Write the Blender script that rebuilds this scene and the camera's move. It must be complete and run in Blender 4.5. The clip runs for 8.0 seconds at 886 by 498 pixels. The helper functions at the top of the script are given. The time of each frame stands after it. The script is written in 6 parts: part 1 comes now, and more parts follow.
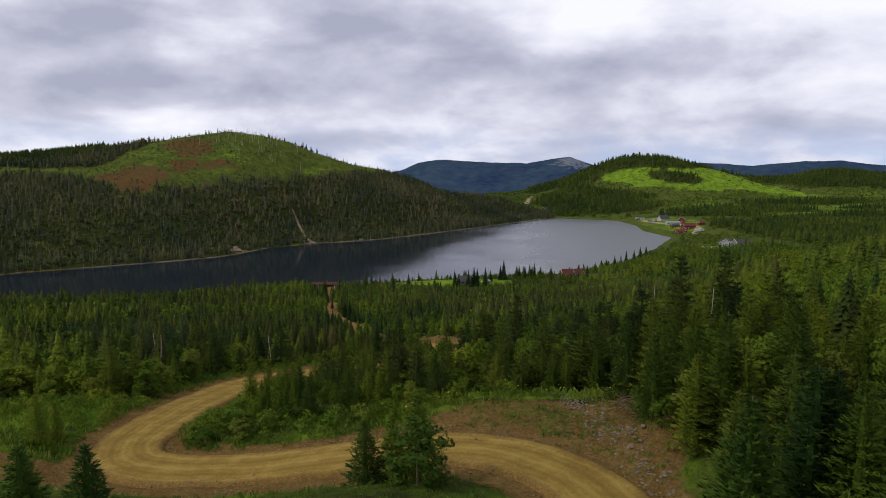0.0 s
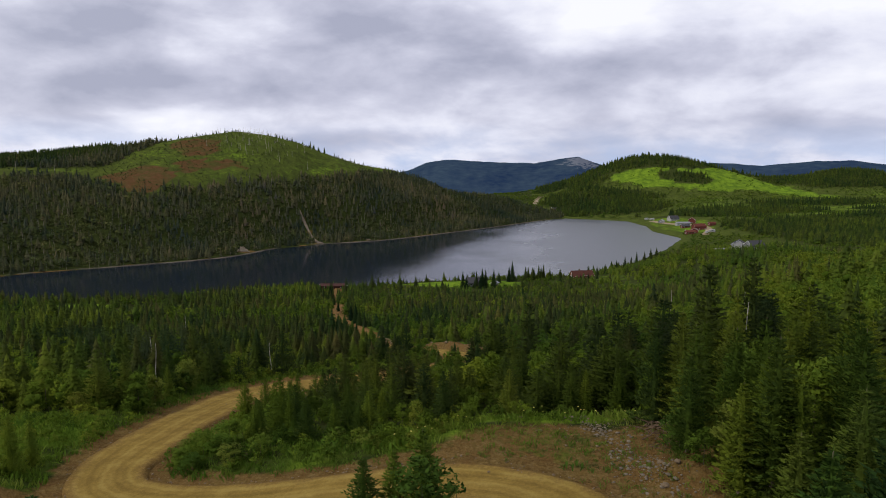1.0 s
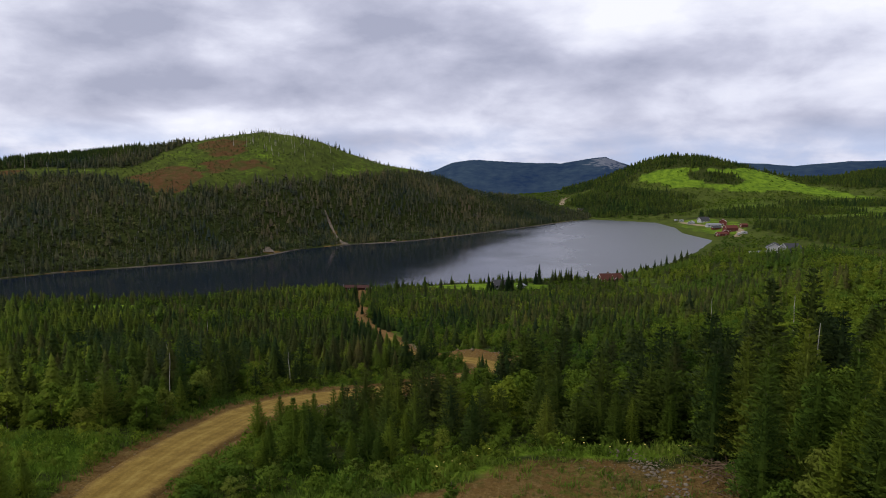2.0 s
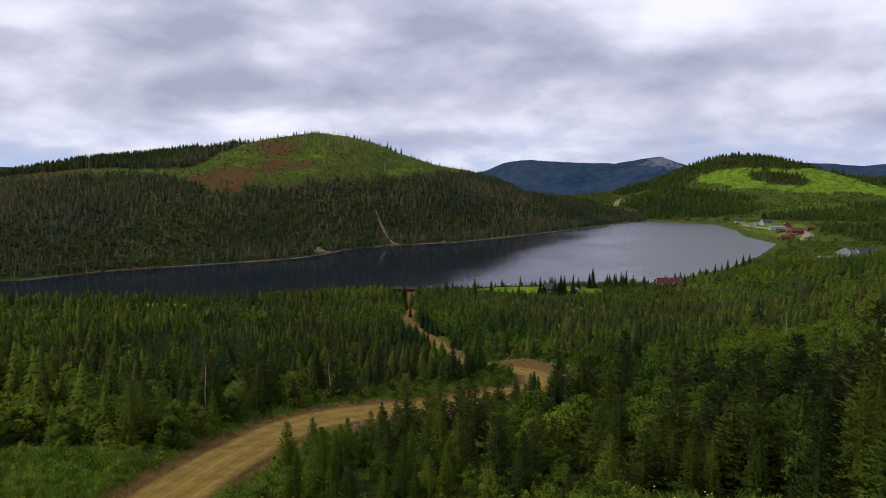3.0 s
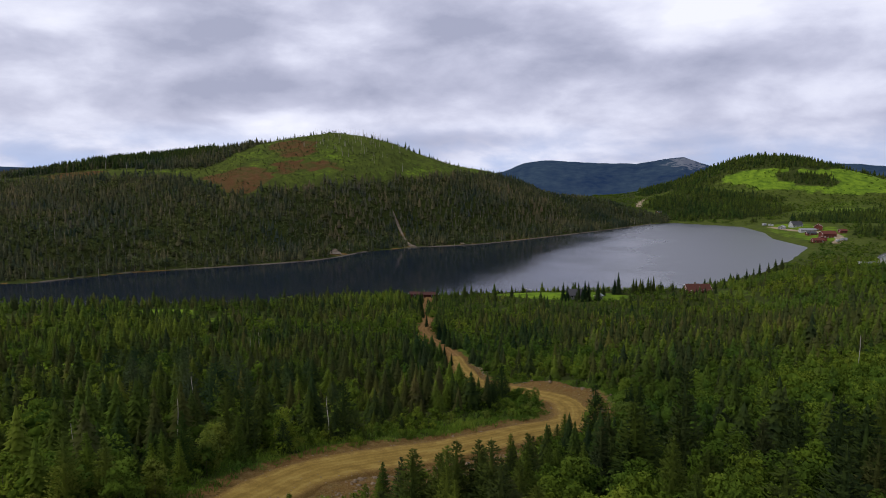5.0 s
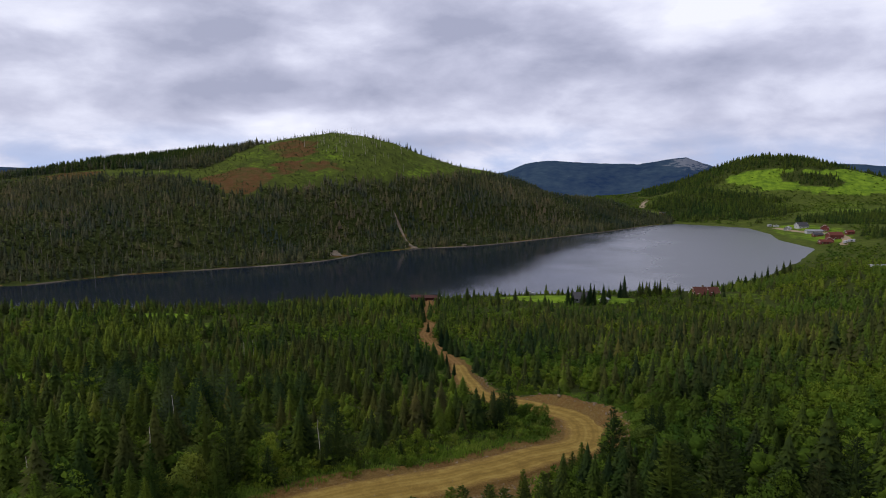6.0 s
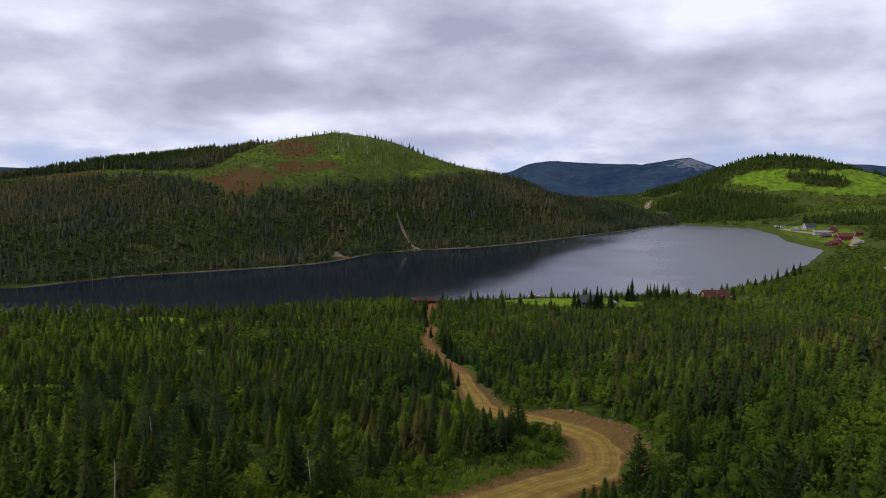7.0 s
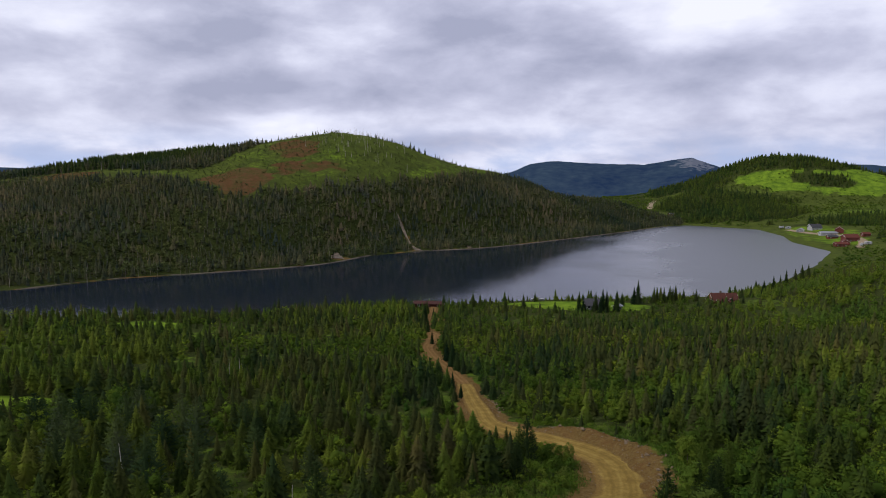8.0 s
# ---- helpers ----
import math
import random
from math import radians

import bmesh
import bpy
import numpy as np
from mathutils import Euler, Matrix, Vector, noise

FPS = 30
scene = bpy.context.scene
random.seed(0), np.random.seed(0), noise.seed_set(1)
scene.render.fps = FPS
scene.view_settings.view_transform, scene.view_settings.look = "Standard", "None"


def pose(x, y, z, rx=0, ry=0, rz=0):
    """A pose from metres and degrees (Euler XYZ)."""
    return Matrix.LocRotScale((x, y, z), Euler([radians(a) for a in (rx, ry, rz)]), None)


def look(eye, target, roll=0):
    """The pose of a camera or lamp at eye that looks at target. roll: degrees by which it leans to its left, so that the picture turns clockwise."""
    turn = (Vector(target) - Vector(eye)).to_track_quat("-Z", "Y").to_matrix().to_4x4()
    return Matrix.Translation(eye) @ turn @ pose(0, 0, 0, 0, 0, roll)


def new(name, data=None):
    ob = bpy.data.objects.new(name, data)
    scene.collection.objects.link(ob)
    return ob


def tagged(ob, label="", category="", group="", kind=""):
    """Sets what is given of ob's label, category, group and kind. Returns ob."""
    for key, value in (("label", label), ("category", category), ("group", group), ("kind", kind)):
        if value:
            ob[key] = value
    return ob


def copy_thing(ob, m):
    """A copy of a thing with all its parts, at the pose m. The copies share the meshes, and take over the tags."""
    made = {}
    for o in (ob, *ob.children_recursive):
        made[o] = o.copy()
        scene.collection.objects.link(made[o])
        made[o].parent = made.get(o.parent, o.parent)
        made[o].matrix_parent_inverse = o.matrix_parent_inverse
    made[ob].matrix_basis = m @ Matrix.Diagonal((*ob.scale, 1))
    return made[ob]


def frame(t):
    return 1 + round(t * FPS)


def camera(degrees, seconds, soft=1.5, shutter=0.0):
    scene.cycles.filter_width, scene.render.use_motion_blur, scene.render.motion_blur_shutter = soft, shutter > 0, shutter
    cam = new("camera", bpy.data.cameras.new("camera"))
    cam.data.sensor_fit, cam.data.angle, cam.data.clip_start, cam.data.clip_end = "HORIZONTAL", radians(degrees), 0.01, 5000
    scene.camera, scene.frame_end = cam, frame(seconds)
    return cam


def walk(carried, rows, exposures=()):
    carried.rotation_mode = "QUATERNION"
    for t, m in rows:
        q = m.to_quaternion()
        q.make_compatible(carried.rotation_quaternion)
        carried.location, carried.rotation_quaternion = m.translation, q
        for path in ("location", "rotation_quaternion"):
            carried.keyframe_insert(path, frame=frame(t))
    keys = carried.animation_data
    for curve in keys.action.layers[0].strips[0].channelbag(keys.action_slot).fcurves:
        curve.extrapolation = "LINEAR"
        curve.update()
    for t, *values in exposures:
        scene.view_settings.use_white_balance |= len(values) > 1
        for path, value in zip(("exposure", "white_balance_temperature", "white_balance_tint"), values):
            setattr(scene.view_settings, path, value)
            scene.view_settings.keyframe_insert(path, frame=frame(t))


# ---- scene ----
cam = camera(67.0, 8.0, soft=1.0)
PATH = [
    (0.0, pose(0.000, -0.000, 70.000, 83.179, 0, 6.015)),
    (0.5, pose(-0.267, 2.498, 70.078, 83.158, 0, 6.474)),
    (1.0, pose(-0.623, 4.993, 70.140, 83.175, 0, 6.677)),
    (2.5, pose(-2.107, 13.668, 70.412, 83.199, 0, 10.939)),
    (3.0, pose(-2.470, 16.989, 70.449, 83.203, 0, 13.213)),
    (3.5, pose(-3.051, 20.386, 70.470, 83.192, 0, 14.061)),
    (4.0, pose(-3.760, 23.838, 70.549, 83.219, 0, 14.549)),
    (4.5, pose(-4.649, 27.457, 70.581, 83.224, 0, 14.732)),
    (6.0, pose(-7.778, 38.693, 70.597, 83.273, 0, 14.977)),
    (6.5, pose(-8.942, 42.522, 70.580, 83.282, 0, 15.031)),
    (7.0, pose(-10.084, 46.432, 70.469, 83.303, 0, 15.208)),
    (7.5, pose(-11.217, 50.403, 70.390, 83.311, 0, 15.283)),
    (8.0, pose(-12.391, 54.394, 70.352, 83.320, 0, 15.312)),
]
walk(cam, PATH, exposures=[(0.0, 0.05, 6820, 6), (1.0, 0.05, 6770, 6), (2.5, 0.03, 6620, 7), (4.5, 0.01, 6540, 8), (8.0, 0.0, 6470, 9)])

# ---------------------------------------------------------------- light
SUN_AZ, SUN_EL = radians(-118), radians(46)      # clockwise from north (+y); height over the horizon


def node(nt, kind, **sockets):
    nd = nt.nodes.new(kind)
    for key, val in sockets.items():
        sock = nd.inputs[int(key[1:])] if key[0] == "i" and key[1:].isdigit() else nd.inputs[key.replace("_", " ")]
        if hasattr(val, "is_linked"):
            nt.links.new(val, sock)
        else:
            sock.default_value = val
    return nd


def maths(nt, op, a, b=0.0, clamp=False):
    nd = nt.nodes.new("ShaderNodeMath")
    nd.operation, nd.use_clamp = op, clamp
    for k, val in enumerate((a, b)):
        if hasattr(val, "is_linked"):
            nt.links.new(val, nd.inputs[k])
        else:
            nd.inputs[k].default_value = val
    return nd.outputs[0]


def ramp(nt, fac, stops, interp="LINEAR"):
    nd = nt.nodes.new("ShaderNodeValToRGB")
    nd.color_ramp.interpolation = interp
    el = nd.color_ramp.elements
    while len(el) < len(stops):
        el.new(0.5)
    for e, (p, c) in zip(el, stops):
        e.position = p
        e.color = (*c, 1) if len(c) == 3 else c
    nt.links.new(fac, nd.inputs[0])
    return nd.outputs[0]


def mix(nt, fac, a, b, mode="MIX"):
    nd = nt.nodes.new("ShaderNodeMix")
    nd.data_type, nd.blend_type = "RGBA", mode
    for k, val in ((0, fac), (6, a), (7, b)):
        if hasattr(val, "is_linked"):
            nt.links.new(val, nd.inputs[k])
        else:
            nd.inputs[k].default_value = (*val, 1) if k and len(val) == 3 else val
    return nd.outputs[2]


def fbm(nt, vec, scale, detail=4.0, rough=0.55, distort=0.0):
    nd = node(nt, "ShaderNodeTexNoise", Vector=vec, Scale=scale, Detail=detail, Roughness=rough, Distortion=distort)
    return nd.outputs[0]


world = bpy.data.worlds.new("overcast_sky")
scene.world = world
world.use_nodes = True
wn = world.node_tree
wn.nodes.clear()
sky = wn.nodes.new("ShaderNodeTexSky")
sky.sky_type, sky.sun_disc = "NISHITA", False
sky.sun_elevation, sky.sun_rotation = SUN_EL, SUN_AZ
sky_col = mix(wn, 1.0, sky.outputs[0], (0.1, 0.1, 0.1), "MULTIPLY")
tc = wn.nodes.new("ShaderNodeTexCoord").outputs["Generated"]
sep = node(wn, "ShaderNodeSeparateXYZ", Vector=tc)
up = maths(wn, "MAXIMUM", sep.outputs[2], 0.0)
low = maths(wn, "ADD", up, 0.17)
sheet = node(wn, "ShaderNodeCombineXYZ", X=maths(wn, "DIVIDE", sep.outputs[0], low), Y=maths(wn, "DIVIDE", sep.outputs[1], low), Z=2.0).outputs[0]
puff = node(wn, "ShaderNodeMapping", Vector=tc, Scale=(1.0, 1.0, 2.3), Rotation=(0, 0, 0.6))
big = fbm(wn, puff.outputs[0], 2.9, 3.0, 0.45, 0.2)
fine = fbm(wn, puff.outputs[0], 7.0, 7.0, 0.55, 0.15)
bands = fbm(wn, sheet, 0.8, 3.0, 0.5, 0.15)
dens = maths(wn, "ADD", maths(wn, "ADD", maths(wn, "MULTIPLY", big, 0.28), maths(wn, "MULTIPLY", fine, 0.36)), maths(wn, "MULTIPLY", bands, 0.36))


def lobe(bearing, rise, wide, tall, amount):
    """A thicker (or thinner) mass of cloud round a bearing and elevation, in degrees."""
    a, e = radians(bearing), radians(rise)
    vec = node(wn, "ShaderNodeVectorMath", i0=node(wn, "ShaderNodeCombineXYZ", X=sep.outputs[0], Y=sep.outputs[1], Z=maths(wn, "MULTIPLY", sep.outputs[2], wide / tall)).outputs[0],
               i1=(math.sin(a) * math.cos(e), math.cos(a) * math.cos(e), math.sin(e) * wide / tall))
    vec.operation = "DISTANCE"
    return maths(wn, "MULTIPLY", ramp(wn, maths(wn, "DIVIDE", vec.outputs[1], 2 * radians(wide)), [(0.0, (1, 1, 1)), (1.0, (0, 0, 0))], "EASE"), amount)


for where in ((-18, 11, 12, 3.4, 0.06), (-14, 7, 8, 1.6, 0.03), (8, 8.5, 13, 1.7, 0.055), (-29, 6.4, 6, 1.2, 0.035), (-43, 5.0, 5, 1.0, 0.03), (1, 11.8, 6, 2.2, -0.06), (17, 15, 14, 4, -0.115),
              (-46, 9, 9, 3.0, -0.045), (-24, 3.6, 24, 0.9, -0.045), (4, 5.0, 9, 0.9, -0.04), (14, 2.2, 5, 0.8, -0.04), (12, 10, 17, 10, -0.055), (-34, 9, 14, 9, 0.028)):
    dens = maths(wn, "ADD", dens, lobe(*where))
cloud = ramp(wn, dens, [(0.36, (0.92, 0.93, 1.04)), (0.44, (0.75, 0.765, 0.92)), (0.51, (0.56, 0.575, 0.73)), (0.60, (0.39, 0.41, 0.55))])
cover = ramp(wn, dens, [(0.06, (0.3, 0.3, 0.3)), (0.2, (1, 1, 1))])
# thinner cloud and a brighter deck towards the sun's side
glow = node(wn, "ShaderNodeVectorMath", i0=tc, i1=(math.sin(SUN_AZ) * math.cos(SUN_EL), math.cos(SUN_AZ) * math.cos(SUN_EL), math.sin(SUN_EL)))
glow.operation = "DOT_PRODUCT"
side = ramp(wn, glow.outputs[1], [(0.0, (1.0, 1.0, 1.02)), (0.45, (1.05, 1.05, 1.05)), (0.75, (1.4, 1.38, 1.35)), (1.0, (2.2, 2.1, 2.0))])
deck = mix(wn, 1.0, cloud, side, "MULTIPLY")
both = mix(wn, cover, sky_col, deck)
# bluish air between the lowest clouds
air = maths(wn, "MULTIPLY", ramp(wn, up, [(0.0, (1, 1, 1)), (0.03, (0.6, 0.6, 0.6)), (0.07, (0, 0, 0))]), ramp(wn, fine, [(0.44, (0.05, 0.05, 0.05)), (0.60, (0.85, 0.85, 0.85))]))
both = mix(wn, air, both, (0.45, 0.56, 0.85))
bg = node(wn, "ShaderNodeBackground", Color=both, Strength=1.0)
wo = wn.nodes.new("ShaderNodeOutputWorld")
wn.links.new(bg.outputs[0], wo.inputs[0])

sun_lamp = bpy.data.lights.new("sun", "SUN")
sun_lamp.energy, sun_lamp.angle, sun_lamp.color = 1.7, radians(10), (1.0, 0.95, 0.86)
sun = new("sun", sun_lamp)
sun.matrix_world = look((0, 0, 300), (-300 * math.sin(SUN_AZ) * math.cos(SUN_EL), -300 * math.cos(SUN_AZ) * math.cos(SUN_EL), 300 - 300 * math.sin(SUN_EL)))

# ---------------------------------------------------------------- the plan
rng = np.random.default_rng(7)


def lattice(ix, iy, seed):
    h = (ix.astype(np.int64) * 374761393 + iy.astype(np.int64) * 668265263 + seed * 1442695041) & 0x7FFFFFFF
    h = ((h ^ (h >> 13)) * 1274126177) & 0x7FFFFFFF
    return ((h ^ (h >> 16)) & 0xFFFF) / 65535.0


def vnoise(x, y, size, seed=0, octaves=3):
    """Smooth noise between 0 and 1 over the plan; size: metres of its largest lumps."""
    out, amp, tot = 0.0, 1.0, 0.0
    for k in range(octaves):
        u, v = np.asarray(x) / size * 2 ** k + 17.3 * seed, np.asarray(y) / size * 2 ** k - 9.1 * seed
        iu, iv = np.floor(u), np.floor(v)
        fu, fv = u - iu, v - iv
        fu, fv = fu * fu * (3 - 2 * fu), fv * fv * (3 - 2 * fv)
        a, b = lattice(iu, iv, seed + k), lattice(iu + 1, iv, seed + k)
        c, d = lattice(iu, iv + 1, seed + k), lattice(iu + 1, iv + 1, seed + k)
        out = out + amp * ((a * (1 - fu) + b * fu) * (1 - fv) + (c * (1 - fu) + d * fu) * fv)
        tot, amp = tot + amp, amp * 0.5
    return out / tot


def ease(a, b, v):
    t = np.clip((v - a) / (b - a), 0, 1)
    return t * t * (3 - 2 * t)


def smooth_line(points, step=1.0):
    """A Catmull-Rom line through the points, sampled about every step metres."""
    p = np.array(points, float)
    p = np.vstack([2 * p[0] - p[1], p, 2 * p[-1] - p[-2]])
    out = []
    for a, b, c, d in zip(p, p[1:], p[2:], p[3:]):
        n = max(2, int(np.linalg.norm(c - b) / step))
        t = np.linspace(0, 1, n, endpoint=False)[:, None]
        out.append(0.5 * (2 * b + (c - a) * t + (2 * a - 5 * b + 4 * c - d) * t ** 2 + (3 * b - a - 3 * c + d) * t ** 3))
    return np.vstack(out + [p[-2:-1]])


def line_dist(x, y, line):
    """Distance to a line, and the number (with fraction) of its nearest stretch."""
    best, where = np.full(x.shape, 1e9), np.zeros(x.shape)
    for k in range(len(line) - 1):
        ax, ay = line[k][:2]
        bx, by = line[k + 1][:2]
        dx, dy = bx - ax, by - ay
        t = np.clip(((x - ax) * dx + (y - ay) * dy) / (dx * dx + dy * dy + 1e-9), 0, 1)
        d = np.hypot(x - ax - t * dx, y - ay - t * dy)
        near = d < best
        best, where = np.where(near, d, best), np.where(near, k + t, where)
    return best, where


def inside(x, y, poly):
    res = np.zeros(x.shape, bool)
    for (ax, ay), (bx, by) in zip(poly, poly[1:] + poly[:1]):
        cut = ((ay > y) != (by > y)) & (x < (bx - ax) * (y - ay) / (by - ay + 1e-12) + ax)
        res ^= cut
    return res


# the gravel road, downhill: x, y, z of its middle
ROAD = smooth_line([(3.0, -30, 55.5), (3.5, 2, 53.6), (5.2, 14, 52.8), (6.6, 25, 52.1), (6.3, 33, 51.6), (4.6, 38.5, 51.3), (1.3, 42.6, 51.0), (-3.5, 45.2, 50.5), (-8.5, 45.2, 50.0),
                    (-14, 44.8, 49.2), (-20, 45, 48.2), (-26, 46.2, 47.3), (-30.6, 48.8, 46.6), (-33.2, 53.2, 46.1), (-34.2, 60, 45.3),
                    (-35.5, 68, 43.9), (-36.7, 80, 41.6), (-36.4, 88, 40.1), (-34.2, 95.3, 38.7), (-30.6, 100.3, 37.8), (-26.0, 106.1, 36.8), (-20.9, 113.9, 35.5),
                    (-17.0, 121, 34.3), (-12.9, 127.6, 33.1), (-11.7, 134, 32.0), (-12.1, 140, 31.0), (-13.6, 147, 29.8), (-17.6, 153.6, 28.4), (-23.4, 158.8, 27.2), (-29.4, 163, 26.2),
                    (-35.2, 168.4, 25.3), (-38.8, 178.5, 23.6), (-43, 190, 21.6), (-49, 208, 18.8)], 1.2)
ROAD_LOW = smooth_line([(-49, 208, 18.8), (-56, 222, 17.2), (-65, 238, 15.8), (-72, 254, 14.2), (-75, 270, 12.4), (-79, 285, 10.4), (-88, 305, 7.8),
                        (-95, 335, 5), (-101, 360, 3.2), (-106, 380, 2.2)], 3.0)
# the lake's shore
LAKE = [(-430, 330), (-361, 366), (-331, 418), (-292, 451), (-235, 510), (-217, 573), (-187, 612), (-133, 656), (-66, 760), (-8, 863),
        (35, 945), (62, 971), (99, 952), (142, 928), (153, 845), (148, 779), (163, 703), (128, 610), (88, 520), (40, 452), (-20, 428),
        (-55, 416), (-108, 385), (-180, 342), (-262, 294), (-340, 282), (-400, 295)]
# crest of the rubble bank round the outside of the second bend
BANK = smooth_line([(-7.4, 126.5), (-6.9, 132), (-6.8, 138), (-7.6, 144), (-9.8, 150), (-13.6, 156.2), (-18.6, 161.6), (-24.6, 166)], 1.5)
# the crest of the long hill behind the lake: x, y, height
CREST = [(-1200, 560, 66), (-900, 600, 68), (-674, 630, 62), (-563, 668, 76), (-498, 682, 81), (-441, 700, 90), (-376, 728, 105), (-330, 758, 113.5),
         (-296, 775, 109), (-266, 790, 101), (-239, 798, 89), (-206, 832, 76), (-169, 871, 69), (-146, 896, 58), (-104, 930, 36),
         (-40, 990, 27), (10, 1050, 24)]


def shore_dist(x, y):
    d, _ = line_dist(x, y, LAKE + LAKE[:1])
    return np.where(inside(x, y, LAKE), -d, d)


def bump(x, y, cx, cy, sx, sy, turn=0.0):
    c, s = math.cos(radians(turn)), math.sin(radians(turn))
    u, v = (x - cx) * c + (y - cy) * s, -(x - cx) * s + (y - cy) * c
    return np.exp(-0.5 * ((u / sx) ** 2 + (v / sy) ** 2))


def height(x, y, roads=True):
    """The lie of the land."""
    x, y = np.asarray(x, float), np.asarray(y, float)
    sd = shore_dist(x, y)
    # the camera's side: a slope down to the lake, higher to the east
    prof = np.interp(y, [-900, -200, 0, 45, 70, 100, 143, 165, 187, 221, 300, 372, 430, 600, 900], [60, 58, 55, 49.6, 44.8, 38.6, 30.8, 26.2, 22.4, 18, 9, 4, 3, 3, 4])
    tilt = np.interp(x, [-400, -120, -20, 60, 130, 400], [-4, -2.5, 0, 7, 11, 16])
    tilt = tilt * np.interp(y, [0, 210, 290], [1, 1, 0.55]) * (1 - ease(300, 380, y) * (1 - ease(55, 120, x)))
    near = prof + tilt + 18 * bump(x, y, 108, 160, 42, 68) + 14 * bump(x, y, 142, 405, 44, 62) + 2.2 * (vnoise(x, y, 38, 3) - 0.5)
    near = np.maximum(near, 2.0 + 1.5 * vnoise(x, y, 60, 4))
    # the hill behind the lake
    dc, kc = line_dist(x, y, CREST)
    crest = np.interp(kc, range(len(CREST)), [c[2] for c in CREST])
    rise = np.clip(sd, 0, None) / (np.clip(sd, 0, None) + dc + 1e-6)
    hill = crest * np.interp(rise, [0, 0.12, 0.3, 0.5, 0.75, 0.92, 1.0], [0, 0.13, 0.38, 0.62, 0.85, 0.975, 1.0]) + 5 * (vnoise(x, y, 90, 5) - 0.5) * ease(0, 60, sd) * (1 - 0.8 * rise)
    # beyond: valley, green hill and its shoulder, wooded knoll, low rise to the east
    far = (6 + 10 * ease(40, 500, sd) + 75 * bump(x, y, 250, 1390, np.where(x < 250, 112, 138), 98) + 5 * bump(x, y, 460, 1370, 110, 120)
           + 27 * bump(x, y, 112, 1130, 50, 55) + 52 * bump(x, y, 670, 1470, 110, 140) + 10 * bump(x, y, 900, 1750, 260, 260) + 8 * (vnoise(x, y, 130, 6) - 0.5))
    far = far * ease(0, 90, sd) + 1.0
    w_far = ease(-60, 60, x - np.interp(y, [0, 600, 950, 1150, 3000], [300, 190, 20, -20, -20]))
    w_near = 1 - ease(440, 640, y + 0.25 * np.abs(x + 60))
    w_near = np.where(x < -60, 1 - ease(-30, 80, y - np.interp(x, [-1500, -420, -300, -60], [330, 330, 400, 560])), w_near)
    back = hill * (1 - w_far) + far * w_far
    land = near * w_near + back * (1 - w_near)
    away = ease(1350, 2300, np.hypot(x, y - 100)) * (y > 0)
    land = land * (1 - away) - 70 * away
    z = np.where(sd > 0, np.minimum(land, 0.35 + 0.10 * sd + land * ease(4, 70, sd)), np.maximum(-4, 0.35 + sd * 0.25))
    if roads:
        for line, half in ((ROAD, 3.7), (ROAD_LOW, 3.0)):
            box = (x > line[:, 0].min() - 30) & (x < line[:, 0].max() + 30) & (y > line[:, 1].min() - 30) & (y < line[:, 1].max() + 30)
            if box.any():
                d, k = line_dist(x[box], y[box], line)
                zr = np.interp(k, range(len(line)), line[:, 2])
                w = 1 - ease(half, half + 6, d)
                z[box] = z[box] * (1 - w) + (zr - 0.22) * w
        # level bare ground inside the upper bend
        w = 0.9 * ease(0.35, 0.8, bump(x, y, 2.0, 52, 9, 6.5))
        z = z * (1 - w) + 50.6 * w
        # the cut bank of the second bend, and rubble banks
        near_bank = (x > -32) & (x < 2) & (y > 118) & (y < 176)
        if near_bank.any():
            db, kb = line_dist(x[near_bank], y[near_bank], BANK)
            z[near_bank] += np.interp(kb / (len(BANK) - 1), [0, 0.12, 0.5, 0.8, 0.93, 1], [0.2, 1.0, 1.9, 1.7, 1.2, 0.2]) * np.exp(-0.5 * ((db + 1.6 * (vnoise(x[near_bank], y[near_bank], 5, 29) - 0.5)) / 1.3) ** 2) + 1.5 * np.exp(-0.5 * (db / 1.7) ** 2) * (vnoise(x[near_bank], y[near_bank], 2.8, 30, 2) - 0.5)
        bank = np.maximum.reduce([bump(x, y, 8.6, 46, 1.6, 6), bump(x, y, -7.0, 139, 1.6, 8), bump(x, y, -25.5, 96, 3, 9, -38), 0.7 * bump(x, y, -22, 40.4, 9, 1.6)])
        z = z + 1.7 * bank * (vnoise(x, y, 3.6, 8, 2) - 0.40)
    return z


# ---------------------------------------------------------------- materials
def material(name):
    m = bpy.data.materials.new(name)
    m.use_nodes = True
    nt = m.node_tree
    return m, nt, nt.nodes["Principled BSDF"]


def coords(nt):
    return node(nt, "ShaderNodeNewGeometry").outputs["Position"]


def bumped(nt, bsdf, value, strength=0.4, distance=0.1):
    b = node(nt, "ShaderNodeBump", Strength=strength, Distance=distance, Height=value)
    nt.links.new(b.outputs[0], bsdf.inputs["Normal"])


